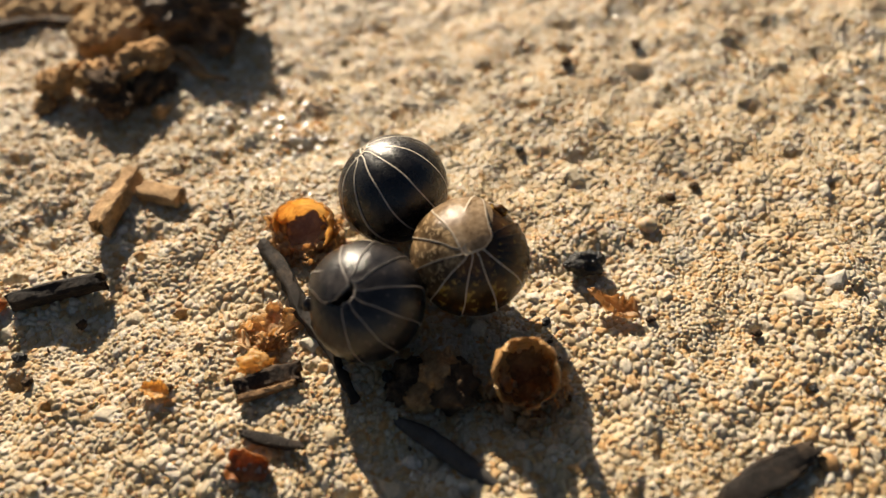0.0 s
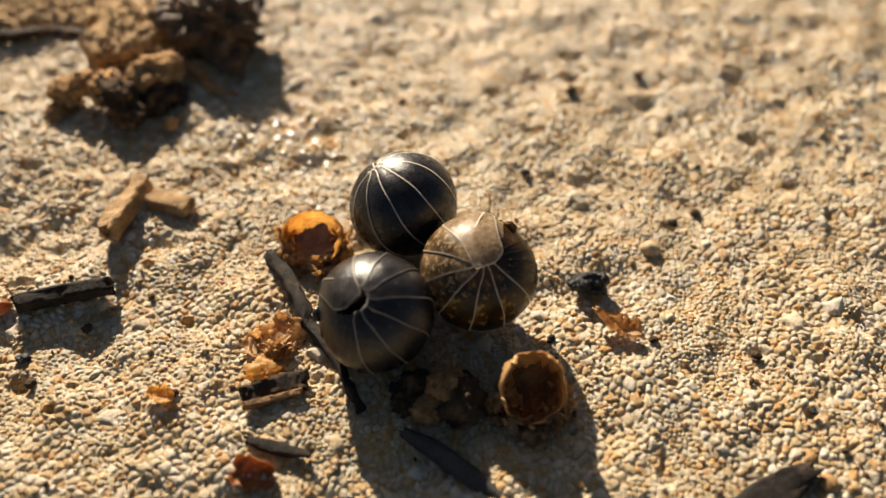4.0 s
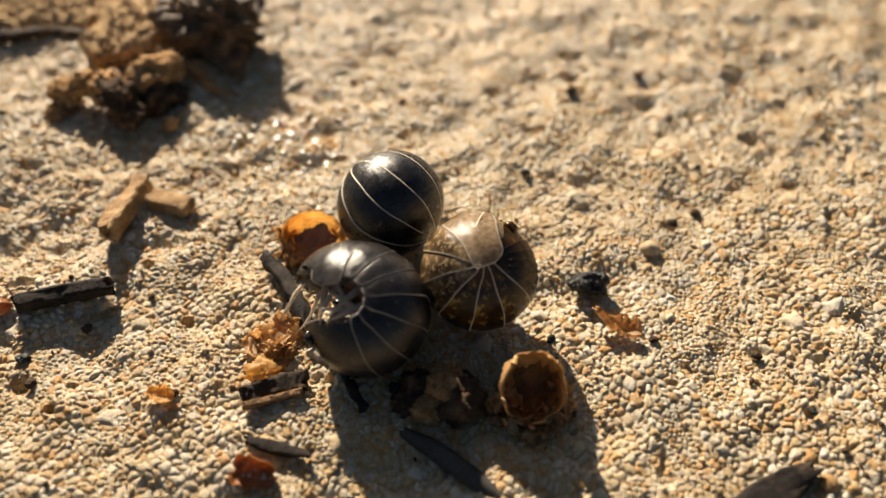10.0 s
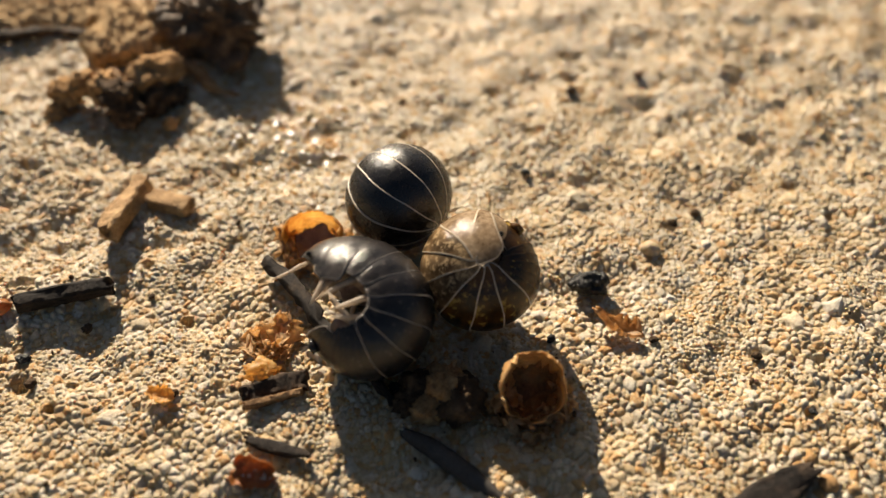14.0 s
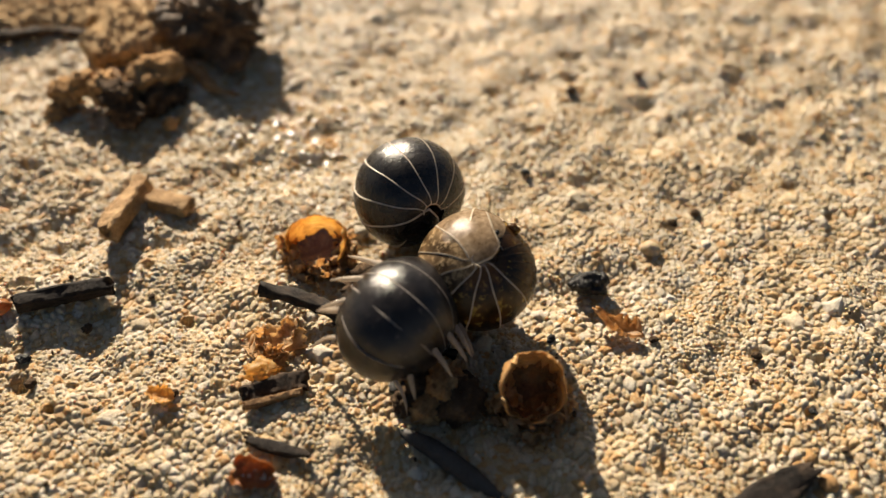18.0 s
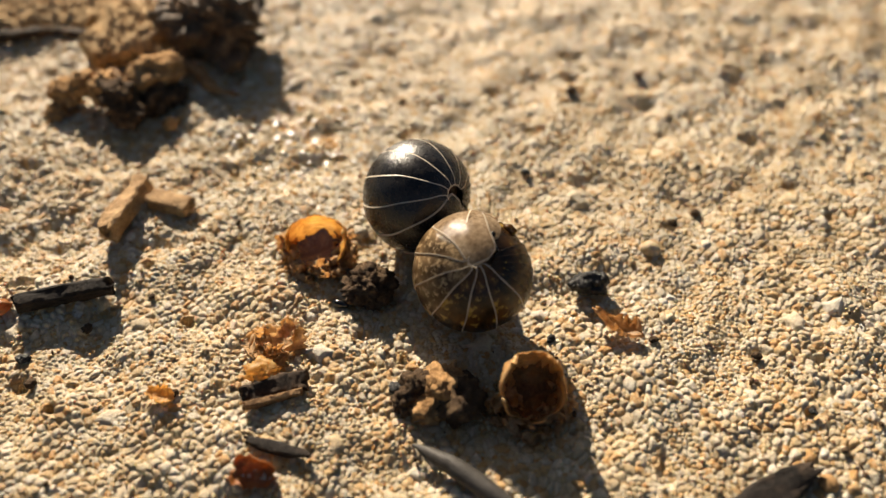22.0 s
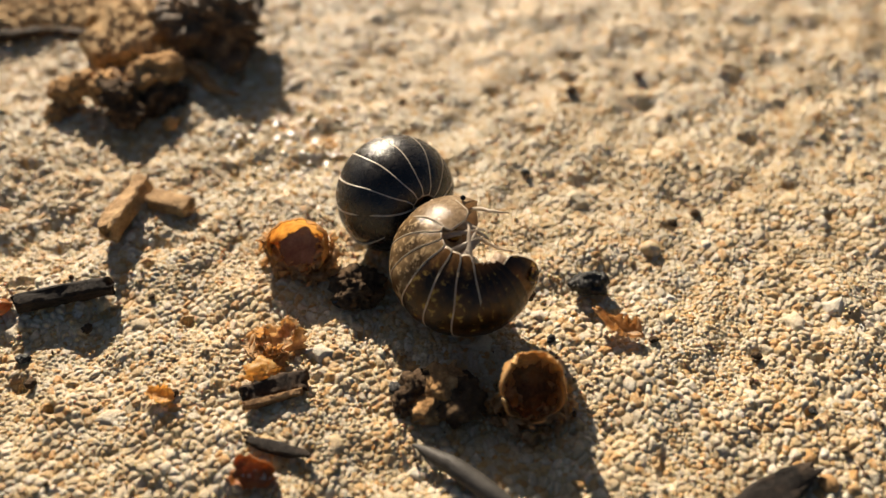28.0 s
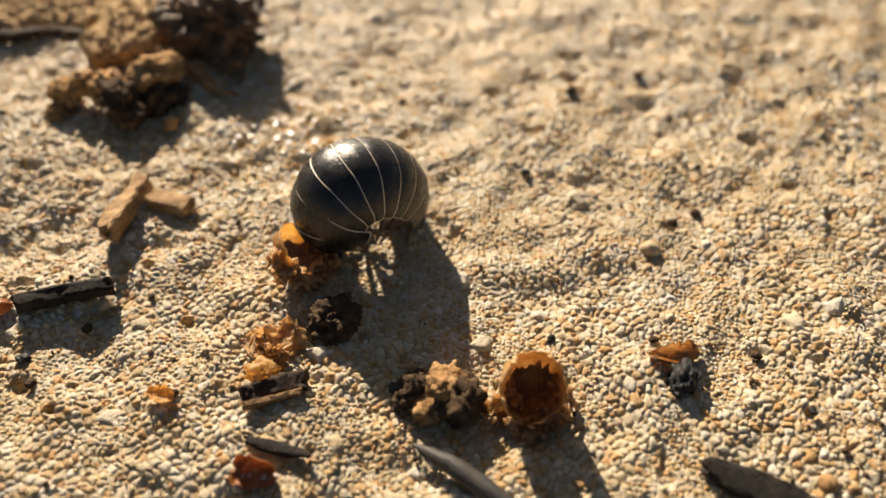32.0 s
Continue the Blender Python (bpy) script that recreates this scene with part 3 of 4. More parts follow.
def pillbug(radius, shell, limb, rim, label, front_shell=None, under=None, lobes=0.0, next_shell=None):
    """A pillbug whose plates make a ball of that radius when it is rolled up. Its origin is the ball's centre."""
    bug = tagged(new("pillbug"), label, "pillbug", "pillbugs")
    plates, limbs = [], []
    under = under or BELLY
    leg_mesh, ant_mesh = {}, {}
    for i, (name, arc, reach) in enumerate(PLATES):
        front = 0.34 if name == "head" else 0.2 if i == 1 else 0.10
        rear = 0.24 if name == "telson" else 0.035
        least = {"head": 0.3, "tergite": 0.32, "pleon_plate": 0.14, "telson": 0.24}[name]
        line = 0.016 if name == "pleon_plate" else 0.033 if i == 1 else 0.024
        slim = SLIM[i]
        bm = scaled(plate_bm(arc, reach + (lobes if 0 < i < 8 else 0.0), front, rear, least, 0.26 if i == 1 else 0.0, line), radius)
        bmesh.ops.scale(bm, vec=(1, slim * NARROW, slim), verts=bm.verts)
        # the plates towards the front take the shells with painted-in light
        skin = front_shell if front_shell and i < 2 else next_shell if next_shell and i < 5 else shell
        p = part(name, bm, [skin, rim, under], bug)
        plates.append(p)
        belly = scaled(belly_bm(arc if arc > 20 else 16), radius)
        bmesh.ops.scale(belly, vec=(1, slim * NARROW, slim), verts=belly.verts)
        part("belly", belly, under, p)
        if name == "head":
            part("face", scaled(face_bm(), radius), shell, p)
            for side in (1, -1):
                e = bmesh.new()
                bmesh.ops.create_icosphere(e, subdivisions=2, radius=0.048)
                eye = part("eye", scaled(e, radius), EYE_BLACK, p, "small black eye")
                eye.matrix_basis = at(0.27 * radius, 0.74 * side * radius, (-NECK + 0.55) * radius)
                a = part("antenna", scaled(antenna_bm(side), radius), limb, p, "jointed pale antenna")
                limbs.append((a, side, 0.22, 0.24, -NECK + 0.48, "antenna", i))
        if name == "tergite":
            for side in (1, -1):
                if side in leg_mesh:
                    leg = new("leg", leg_mesh[side])
                    leg.parent = p
                else:
                    leg = part("leg", scaled(leg_bm(side), radius), limb, p)
                    leg_mesh[side] = leg.data
                limbs.append((leg, side, 0.0, 0.42, -NECK + 0.26, "leg", i))
        if name == "telson":
            for side in (1, -1):
                u = bmesh.new()
                tube(u, [(0, 0, 0), (-0.12, 0.05 * side, -0.03), (-0.2, 0.07 * side, -0.08)], [0.07, 0.08, 0.03], 8)
                uro = part("uropod", scaled(u, radius), shell, p)
                uro.matrix_basis = at(-0.1 * radius, 0.32 * side * radius, (-NECK + 0.86) * radius)
    return bug, plates, limbs, radius


def chain(radius, fore, aft):
    """Poses of the plates in the bug's space; fore and aft: how far the front and the rear are rolled up, 0 to 1."""
    reach = [NECK * math.tan(radians(a) / 2) * radius * MM for _, a, _ in PLATES]
    m0 = at(0, 0, NECK * radius)
    out = {MID: m0}
    m = m0
    for i in range(MID, 0, -1):
        bend = fore * (PLATES[i][1] + PLATES[i - 1][1]) / 2 + (40 * max(0.0, fore - 0.5) if i == 1 else 0.0)
        m = m @ pose(reach[i], 0, 0) @ pose(0, 0, 0, 0, bend, 0) @ pose(reach[i - 1], 0, 0)
        out[i - 1] = m
    m = m0
    for i in range(MID, len(PLATES) - 1):
        c = aft if i < 7 or fore > 0.35 else 0.45 + 0.55 * aft
        bend = c * (PLATES[i][1] + PLATES[i + 1][1]) / 2
        m = m @ pose(-reach[i], 0, 0) @ pose(0, 0, 0, 0, -bend, 0) @ pose(-reach[i + 1], 0, 0)
        out[i + 1] = m
    return [out[i] for i in range(len(PLATES))]


def limb_pose(limb, radius, spread, step):
    """A leg's or antenna's pose on its plate; spread: 0 tucked in, 1 stretched out."""
    _, side, x, y, z, kind, i = limb
    base = at(x * radius, y * side * radius, z * radius)
    if kind == "leg":
        swing = 22 * math.sin(step + i * 1.1 + (0 if side > 0 else math.pi)) * min(1.0, spread)
        splay = (4 - i) * -9 * spread
        return base @ pose(0, 0, 0, -125 * side * (1 - spread), 0, (swing + splay) * side)
    swing = 16 * math.sin(step * 0.8 + side) * spread
    return base @ pose(0, 0, 0, 0, 100 * (1 - spread) + 12 * spread, -60 * side * (1 - spread) + swing)


def axes(left, back):
    """A turn whose own y is left and whose own z leans to back; directions as right, away, up."""
    y = Vector(left).normalized()
    z = Vector(back)
    z = (z - y * z.dot(y)).normalized()
    x = y.cross(z)
    return Matrix((x, y, z)).transposed().to_4x4()


def live(bug, rows):
    """Keys a bug: seconds, place in mm, its left and its back direction, rolled fore, rolled aft, spread of the legs, phase of the step."""
    thing, plates, limbs, radius = bug
    body, parts, feet = [], [[] for _ in plates], [[] for _ in limbs]
    for t, place, left, back, fore, aft, spread, step in rows:
        body.append((t, Matrix.Translation(Vector(place) * MM) @ axes(left, back)))
        for k, m in enumerate(chain(radius, fore, aft)):
            parts[k].append((t, m))
        for k, limb in enumerate(limbs):
            feet[k].append((t, limb_pose(limb, radius, spread, step)))
    walk(thing, body)
    for p, r in zip(plates, parts):
        walk(p, r)
    for limb, r in zip(limbs, feet):
        walk(limb[0], r)


bug_black = pillbug(3.10, BLACK_SHELL, DARK_LIMB, RIM, "glossy black pillbug with pale plate edges, unrolling beside a husk", lobes=3.0)
bug_grey = pillbug(3.02, GREY_SHELL, LIMB, GREY_RIM, "dark grey pillbug that opens, turns over and walks away", under=GREY_BELLY)
bug_brown = pillbug(3.10, BROWN_SHELL, LIMB, TAN_RIM, "brown mottled pillbug with yellowish specks and pale legs", PALE_LIT_SHELL, PALE_BELLY, 6.0, TAN_LIT_SHELL)

# ---- debris ----
def span(p, q):
    """A pose halfway between p and q (mm) whose x runs from p to q."""
    p, q = Vector(p) * MM, Vector(q) * MM
    return Matrix.Translation((p + q) / 2) @ (q - p).to_track_quat("X", "Z").to_matrix().to_4x4()


def lay(ob, x, y, rx=0, ry=0, rz=0, lift=0.0, size=1.0):
    ob.matrix_basis = at(x, y, ground_z(x, y) + lift, rx, ry, rz) @ Matrix.Scale(size, 4)
    return ob


def bit(name, bm, material, label, category, group=""):
    return tagged(part(name, bm, material), label, category, group)


def crumbs(name, label, spots, material, other, seed):
    """A lump of soil built of several crumbs: x, y, z and radius of each."""
    heap_ = tagged(new(name), label, "soil", "soil crumbs")
    for k, (x, y, z, r) in enumerate(spots):
        c = part("crumb", lump_bm(r, r * (0.8 + 0.1 * (k % 3)), r * 0.8, seed + k, 0.36, 1.4, 4, 0.14), other if k % 4 == 3 else material, heap_)
        c.matrix_basis = at(x, y, z, 0, 0, 47 * k)
    return heap_


# round the pillbugs
twig = bit("twig", stick_bm([(-5.6, 0, 0), (-3, 0.2, 0.1), (-0.5, -0.1, 0.15), (2.5, 0.15, 0.05), (5.6, -0.1, 0)], [0.38, 0.42, 0.34, 0.3, 0.2], 3, 14, 0.5), DARK_BARK, "thin dark twig with furrowed bark beside the pillbugs", "twig")
husk = tagged(new("seed_husk"), "torn amber seed husk, open like a cup, on the slab", "husk", "seed husks")
part("cup", cup_bm(1.75, 1.35, 4, rag=0.16, near=0.62), HUSK, husk)
# added inner cup: mauve base and its shade, painted together
part("inner_cup", cup_bm(1.5, 1.1, 5, rag=0.2, close=0.95, near=0.2, thick=0.05), MAUVE_HOLLOW, husk, "greyish mauve bottom of the hollow, darkened for its shade").matrix_basis = at(0, 0, 0.13)
part("torn_edge", torn_bm(1.7, 0.8, 0.8, 220, 160, 14, -0.25, 1.0, 130), CRUMB, husk, "crumbly pale torn edge")
clod = bit("soil_crumb", lump_bm(1.35, 1.2, 1.1, 5, 0.4, 1.4, 5, 0.12), SOIL, "dark crumbly lump of soil on the slab", "soil", "soil crumbs")
bark_flake = tagged(new("bark_flake"), "tan papery bark flake with ragged edges", "bark flake", "bark flakes")
part("sheet", flake_bm(3.2, 2.5, 7, 0.5, 0.4, 0.6), CRUMB, bark_flake)
part("frayed_edge", torn_bm(0.9, 0.45, 0.6, 200, 120, 27, 0.1, 0.9, 40), CRUMB, bark_flake)
part("fold", flake_bm(2.2, 1.3, 17, 0.8, -0.4, 0.5), CRUMB, bark_flake).matrix_basis = at(0.4, 0.3, 0.35, 10, 0, 70)
dark_wood = tagged(new("wood_chip"), "dark broken wood chip with a brown split side", "wood chip", "wood chips")
part("chip", chip_bm(3.1, 1.0, 0.5, 8, 0.5, 0.1, 0.3), BROWN_BARK, dark_wood)
part("split_side", chip_bm(2.9, 0.35, 0.6, 18, 0.2), BARK, dark_wood, "brown split face").matrix_basis = at(-0.1, -0.55, 0.12)
lay(dark_wood, -8.41, -9.59, 14, -3, 14, -0.1)
amber_bit = bit("resin_bit", lump_bm(0.85, 0.6, 0.6, 9, 0.4, 1.4, 4, 0.1), HUSK, "amber brown translucent bit beside a wood chip", "husk bit")
lay(amber_bit, -9.1, -8.75, lift=0.05)
small_amber = bit("husk_bit", flake_bm(1.3, 0.95, 10, 0.8, 0.2, 0.5), HUSK, "small curled amber husk bit lying on the slab", "husk bit")
lay(small_amber, -14.05, -9.91, 10, 0, -15)
red_flake = tagged(new("shell_flake"), "red brown shell flake with a dark sliver", "husk bit")
part("shell", flake_bm(2.0, 2.2, 11, 0.9, 0.1, 0.3), RED_HUSK, red_flake)
lay(red_flake, -8.77, -13.71, 38, 0, -10)
dark_sliver = bit("bark_splinter", chip_bm(3.0, 0.6, 0.35, 12, 0.2, 0.1, 0.6), DARK_BARK, "thin dark bark splinter on the slab", "splinter")
lay(dark_sliver, -7.83, -12.77, 0, 0, -14)

# the soil heap and the big husk in front
heap = tagged(new("soil_clod"), "brown clod of soil made of several crumbs", "soil", "soil crumbs")
for k, (x, y, z, r) in enumerate(((-1.0, 0.7, 0.0, 1.0), (0.2, 0.6, 0.1, 1.15), (0.9, -0.3, 0.2, 1.2), (-0.6, -0.5, 0.0, 0.9), (-1.7, 0.0, 0.0, 0.75), (0.2, 0.2, 0.9, 0.8), (1.0, 0.9, 0.0, 0.8), (-0.3, 1.2, 0.3, 0.7))):
    c = part("crumb", lump_bm(r, r * 0.9, r * 0.85, 20 + k, 0.38, 1.5, 4, 0.14), LOAM if k % 2 else SOIL, heap)
    c.matrix_basis = at(x, y, z)
lay(heap, -0.11, -10.14, lift=-0.25)
big_husk = tagged(new("seed_husk"), "amber brown hollow seed husk with a torn rim", "husk", "seed husks")
part("cup", cup_bm(1.6, 2.4, 31, rag=0.3, close=1.75, near=0.5, squash=1.05), BIG_HUSK, big_husk)
# added dark cup: stands in for shade in the hollow, so only the rim glows
part("inner_cup", cup_bm(1.42, 2.1, 33, rag=0.5, close=1.1, near=0.3, squash=1.05, thick=0.05), SHADED_HOLLOW, big_husk, "dark brown added cup, shade of the hollow put into its colour").matrix_basis = at(-0.1, 0.05, 0.16)
part("torn_edge", torn_bm(1.5, 0.7, 1.0, 190, 175, 34, -0.3, 1.1, 60), CRUMB, big_husk, "ragged brown torn skirt")
lay(big_husk, 4.5, -10.0, 16, -6, 0, lift=0.3)
seed = bit("seed", stick_bm([(-3.2, 0, 0.1), (-2.4, 0.05, 0.25), (-0.8, 0.15, 0.45), (1.6, 0.05, 0.45), (4.2, 0, 0.3)], [0.04, 0.28, 0.5, 0.5, 0.1], 33, 16, 0.05), SEED_COAT, "pointed dark grey seed lying on the slab", "seed")

bead = bit("seed", lump_bm(0.5, 0.24, 0.22, 35, 0.08, 0.8, 3), BEAD, "tiny glossy black seed lying on the slab", "seed")
lay(bead, -5.60, -4.25, 0, 0, -14)

# to the side: flake, charcoal, pebble, bark
dry_flake = tagged(new("dry_flake"), "curled orange brown dry flake with a pale tip", "husk bit")
part("blade", flake_bm(2.7, 1.6, 41, 1.1, 0.5, 0.75), PALE_HUSK, dry_flake)
charcoal_crumb = bit("charcoal_crumb", lump_bm(1.0, 0.75, 0.7, 42, 0.32, 1.4, 4, 0.2), CHAR, "black shiny crumb of charcoal on the slab", "charcoal")
white_pebble = bit("pebble", lump_bm(0.55, 0.5, 0.42, 43, 0.12, 0.8, 3), PEBBLE, "pale cream pebble set among the grains", "pebble", "pebbles")
lay(white_pebble, 12.12, -0.04, lift=-0.15)
low_pebble = bit("pebble", lump_bm(0.45, 0.46, 0.35, 44, 0.15, 0.8, 3), LOAM, "pale cream pebble beside a bark sliver", "pebble", "pebbles")
lay(low_pebble, 17.83, -14.45, lift=-0.22)
bark_sliver = bit("bark_sliver", chip_bm(5.2, 1.5, 0.75, 45, 0.14, 0.04, 0.5), DARK_BARK, "dark bark sliver with a brown upper side", "bark")

# bark chips on the far side
chip = bit("bark_chip", chip_bm(4.7, 1.15, 1.3, 51, 0.26, 0.05, 0.15), TAN_BARK, "brown ribbed bark chip standing on its edge", "bark", "bark chips")
lay(chip, -18.91, 2.37, -6, 6, 80)
block = bit("wood_block", chip_bm(2.6, 1.2, 1.0, 52, 0.1), TAN_BARK, "short brown block of wood", "wood chip", "wood chips")
lay(block, -16.46, 3.02, 0, 0, -16)
black_bark = bit("bark_piece", chip_bm(4.9, 0.9, 1.15, 53, 0.13, 0.0, 0.1), DARK_BARK, "flat black piece of charred bark, brown on top", "bark", "bark chips")
lay(black_bark, -20.79, -3.65, 18, 0, 15, -0.25)
red_bit = bit("husk_bit", lump_bm(0.6, 0.5, 0.4, 54, 0.3, 1, 3), RED_HUSK, "tiny red brown husk bit", "husk bit")
lay(red_bit, -24.25, -4.34)

# the heap of bark and soil
big_bark = tagged(new("bark_piece"), "thick dark broken piece of bark in a heap of litter", "bark", "bark chips")
part("core", lump_bm(3.3, 2.6, 2.5, 61, 0.42, 1.5, 5, 0.25), LITTER_BARK, big_bark)
part("layer", chip_bm(6.0, 3.4, 1.2, 161, 0.25, 0.1, 0.2), LITTER_BARK, big_bark).matrix_basis = at(-0.2, 1.4, 2.2, 14, 8, 24)
part("layer", chip_bm(4.6, 2.4, 0.9, 162, 0.25, 0.1, 0.3), LITTER_BARK, big_bark).matrix_basis = at(1.4, -1.0, 0.7, 20, 16, -38)
part("splinter", chip_bm(4.4, 0.8, 0.5, 163, 0.25, 0.1, 0.5), BARK, big_bark, "orange brown splinter").matrix_basis = at(-2.6, 1.6, 2.7, 0, -14, 52)
part("bough", stick_bm([(-1.6, 0, 0), (-0.5, 0.4, 0.5), (0.8, 0.5, 0.5), (1.6, -0.4, 0)], [0.3, 0.36, 0.34, 0.28], 164, 12, 0.3), BARK, big_bark).matrix_basis = at(-2.0, -2.2, 1.5, 0, 0, 12)
lay(big_bark, -16.9, 19.6, 0, 0, -20, -0.3)
crust = tagged(new("soil_crust"), "flat sunlit crust of dry brown soil with a broken edge", "soil", "soil crumbs")
part("slab", crust_bm(3.0, 3.6, 2.0, 301, 0.28), PALE_LOAM, crust)
part("crumb", lump_bm(0.9, 0.8, 0.7, 302, 0.4, 1.4, 4, 0.14), LOAM, crust).matrix_basis = at(-1.6, -3.0, 0.5)
part("crumb", lump_bm(0.7, 0.6, 0.6, 303, 0.4, 1.4, 4, 0.14), SOIL, crust).matrix_basis = at(1.2, -3.1, 0.2)
lay(crust, -23.2, 20.6, 0, 0, 6, -0.2)
back_crust = tagged(new("soil_crust"), "wide pale crust of sandy soil behind the bark", "soil", "soil crumbs")
part("slab", crust_bm(6.6, 3.6, 0.9, 321, 0.25), PALE_LOAM, back_crust)
lay(back_crust, -30.6, 25.4, 0, 0, 0, -0.2)
leaf = bit("leaf_stalk", stick_bm([(-2.6, 0, 1.2), (-1.2, 0.3, 0.8), (0.4, -0.3, 0.35), (1.4, -0.5, 0.2), (2.8, -0.2, 0.15)], [0.2, 0.5, 0.42, 0.2, 0.14], 64, 12, 0.3), BARK, "dry brown leaf stalk leaning on the litter", "stalk")
lay(leaf, -16.6, 14.9, 0, 0, -26)
lump2 = crumbs("soil_lump", "rounded brown lump of soil at the edge of the litter", ((-0.7, -0.4, 0, 0.9), (0.1, 0.1, 0.5, 1.1), (0.8, 0.7, 0.6, 0.9), (0.6, -0.3, 0, 0.8)), LOAM, SOIL, 340)
lay(lump2, -20.4, 13.9, 0, 0, 10, -0.1, 1.45)
strip = tagged(new("soil_lump"), "crumbly brown strip of soil with a dark hollow underside", "soil", "soil crumbs")
for k, (x, y, z, r) in enumerate(((-1.9, 0.5, 0.2, 0.8), (-0.9, 0.7, 0.7, 0.75), (0.2, 0.5, 0.7, 0.8), (1.1, -0.1, 0.6, 0.9), (1.6, -0.7, 0.2, 0.8), (-2.1, -0.4, 0, 0.5))):
    part("crumb", lump_bm(r, r * 0.85, r * 0.8, 360 + k, 0.4, 1.4, 4, 0.14), SOIL if k in (3, 4) else LOAM, strip).matrix_basis = at(x, y, z, 0, 0, 50 * k)
lay(strip, -23.2, 12.0, 0, 0, -6, -0.1, 1.45)
# added dark lump, its colour standing in for shadow in the litter's hollow
shade_lump = crumbs("soil_lump", "dark lump of soil added to darken the shadowed hollow under the litter", ((-0.6, 0, 0, 0.8), (0.6, 0.1, 0.1, 1.0), (1.4, 0.5, 0, 0.7)), SOIL, BROWN_BARK, 350)
lay(shade_lump, -20.2, 12.4, 0, 0, 10, -0.2, 1.3)
round_crumb = bit("soil_crumb", lump_bm(0.55, 0.5, 0.5, 68, 0.25, 1.2, 3), LOAM, "small round brown crumb of soil", "soil", "soil crumbs")
lay(round_crumb, -18.37, 10.78)
stem = bit("stem", stick_bm([(-5, -0.6, 0.2), (-2, 0.1, 0.5), (2, 0.4, 0.6), (5, 0.0, 0.4)], [0.35, 0.42, 0.4, 0.3], 69, 12, 0.3), BROWN_BARK, "brown dry stem lying on the slab", "twig")
lay(stem, -32.0, 20.2, 0, 0, 8)
cross = bit("twig", stick_bm([(-1.6, 0, 0.2), (0, 0.2, 0.4), (1.6, 0, 0.7)], [0.14, 0.18, 0.12], 70), BARK, "short thin twig across the litter", "twig")
lay(cross, -23.6, 15.9, 0, 0, -50, 0.2)

# added pale discs, tilted to the sun, for the glints on glossy ground
GLINT = rough_stuff("mica", (0.6, 0.58, 0.55), (0.7, 0.68, 0.64), (0.8, 0.78, 0.74), 1.0, 0.2, 0.01, 1.0)
spots = [(-10.16, 8.93, 0.28), (-7.56, 7.15, 0.25), (27.96, 11.13, 0.3), (3.45, 22.30, 0.3), (4.17, 23.68, 0.3), (13.16, 19.39, 0.2), (26.37, 21.93, 0.2)]
rng = random.Random(8)
for k in range(32):
    spots.append((-10.11 + rng.gauss(0, 2.4), 9.37 + rng.gauss(0, 3.6), rng.uniform(0.12, 0.28)))
for k, (x, y, r) in enumerate(spots):
    mica = bit("glint_disc", lump_bm(r * 0.8, r * 0.7, r * 0.12, 80 + k, 0.1, 1, 2), GLINT, "tiny pale disc added among the grains as a sun glint", "mica", "mica flakes")
    lay(mica, x, y, rng.uniform(-14, -4), rng.uniform(-18, -10), 0, 0.14)

# dark crumbs lodged among the grains
for k, (x, y, r) in enumerate(((-21.98, -7.52, 0.35), (-21.06, -8.99, 0.28), (-19.29, -5.49, 0.30), (18.21, -10.78, 0.22), (16.40, -7.45, 0.25), (11.13, -6.54, 0.25), (5.73, -6.40, 0.25), (14.11, 16.39, 0.40), (15.42, 2.93, 0.30), (5.27, 6.48, 0.30), (8.98, 14.15, 0.40), (-13.41, -9.77, 0.20), (-2.40, -9.45, 0.40), (13.77, 1.87, 0.30))):
    speck = bit("soil_crumb", lump_bm(r, r * 0.8, r * 0.7, 400 + k, 0.4, 1.4, 3, 0.2), SOIL if k % 3 else CHAR, "small dark crumb lodged among the grains", "soil", "soil crumbs")
    lay(speck, x, y, 0, 0, 40 * k, -0.05)

# fine dark dirt
def build_dirt():
    r2 = np.random.default_rng(12)
    bm = bmesh.new()
    for k in range(170):
        y = r2.uniform(-17, 30)
        x = r2.uniform(-1, 1) * (24 + (y + 17) * 0.5)
        r = 0.05 + 0.16 * r2.random() ** 3
        m = Matrix.Translation((x, y, ground_z(x, y) + 0.12)) @ Euler(r2.uniform(0, 6, 3)).to_matrix().to_4x4() @ Matrix.Diagonal((r * r2.uniform(0.8, 2.0), r, r * 0.7, 1))
        bmesh.ops.create_icosphere(bm, subdivisions=1, radius=1, matrix=m)
    return tagged(part("dirt", bm, SOIL), "fine dark specks of soil strewn over the slab", "dirt", kind="stuff")


build_dirt()


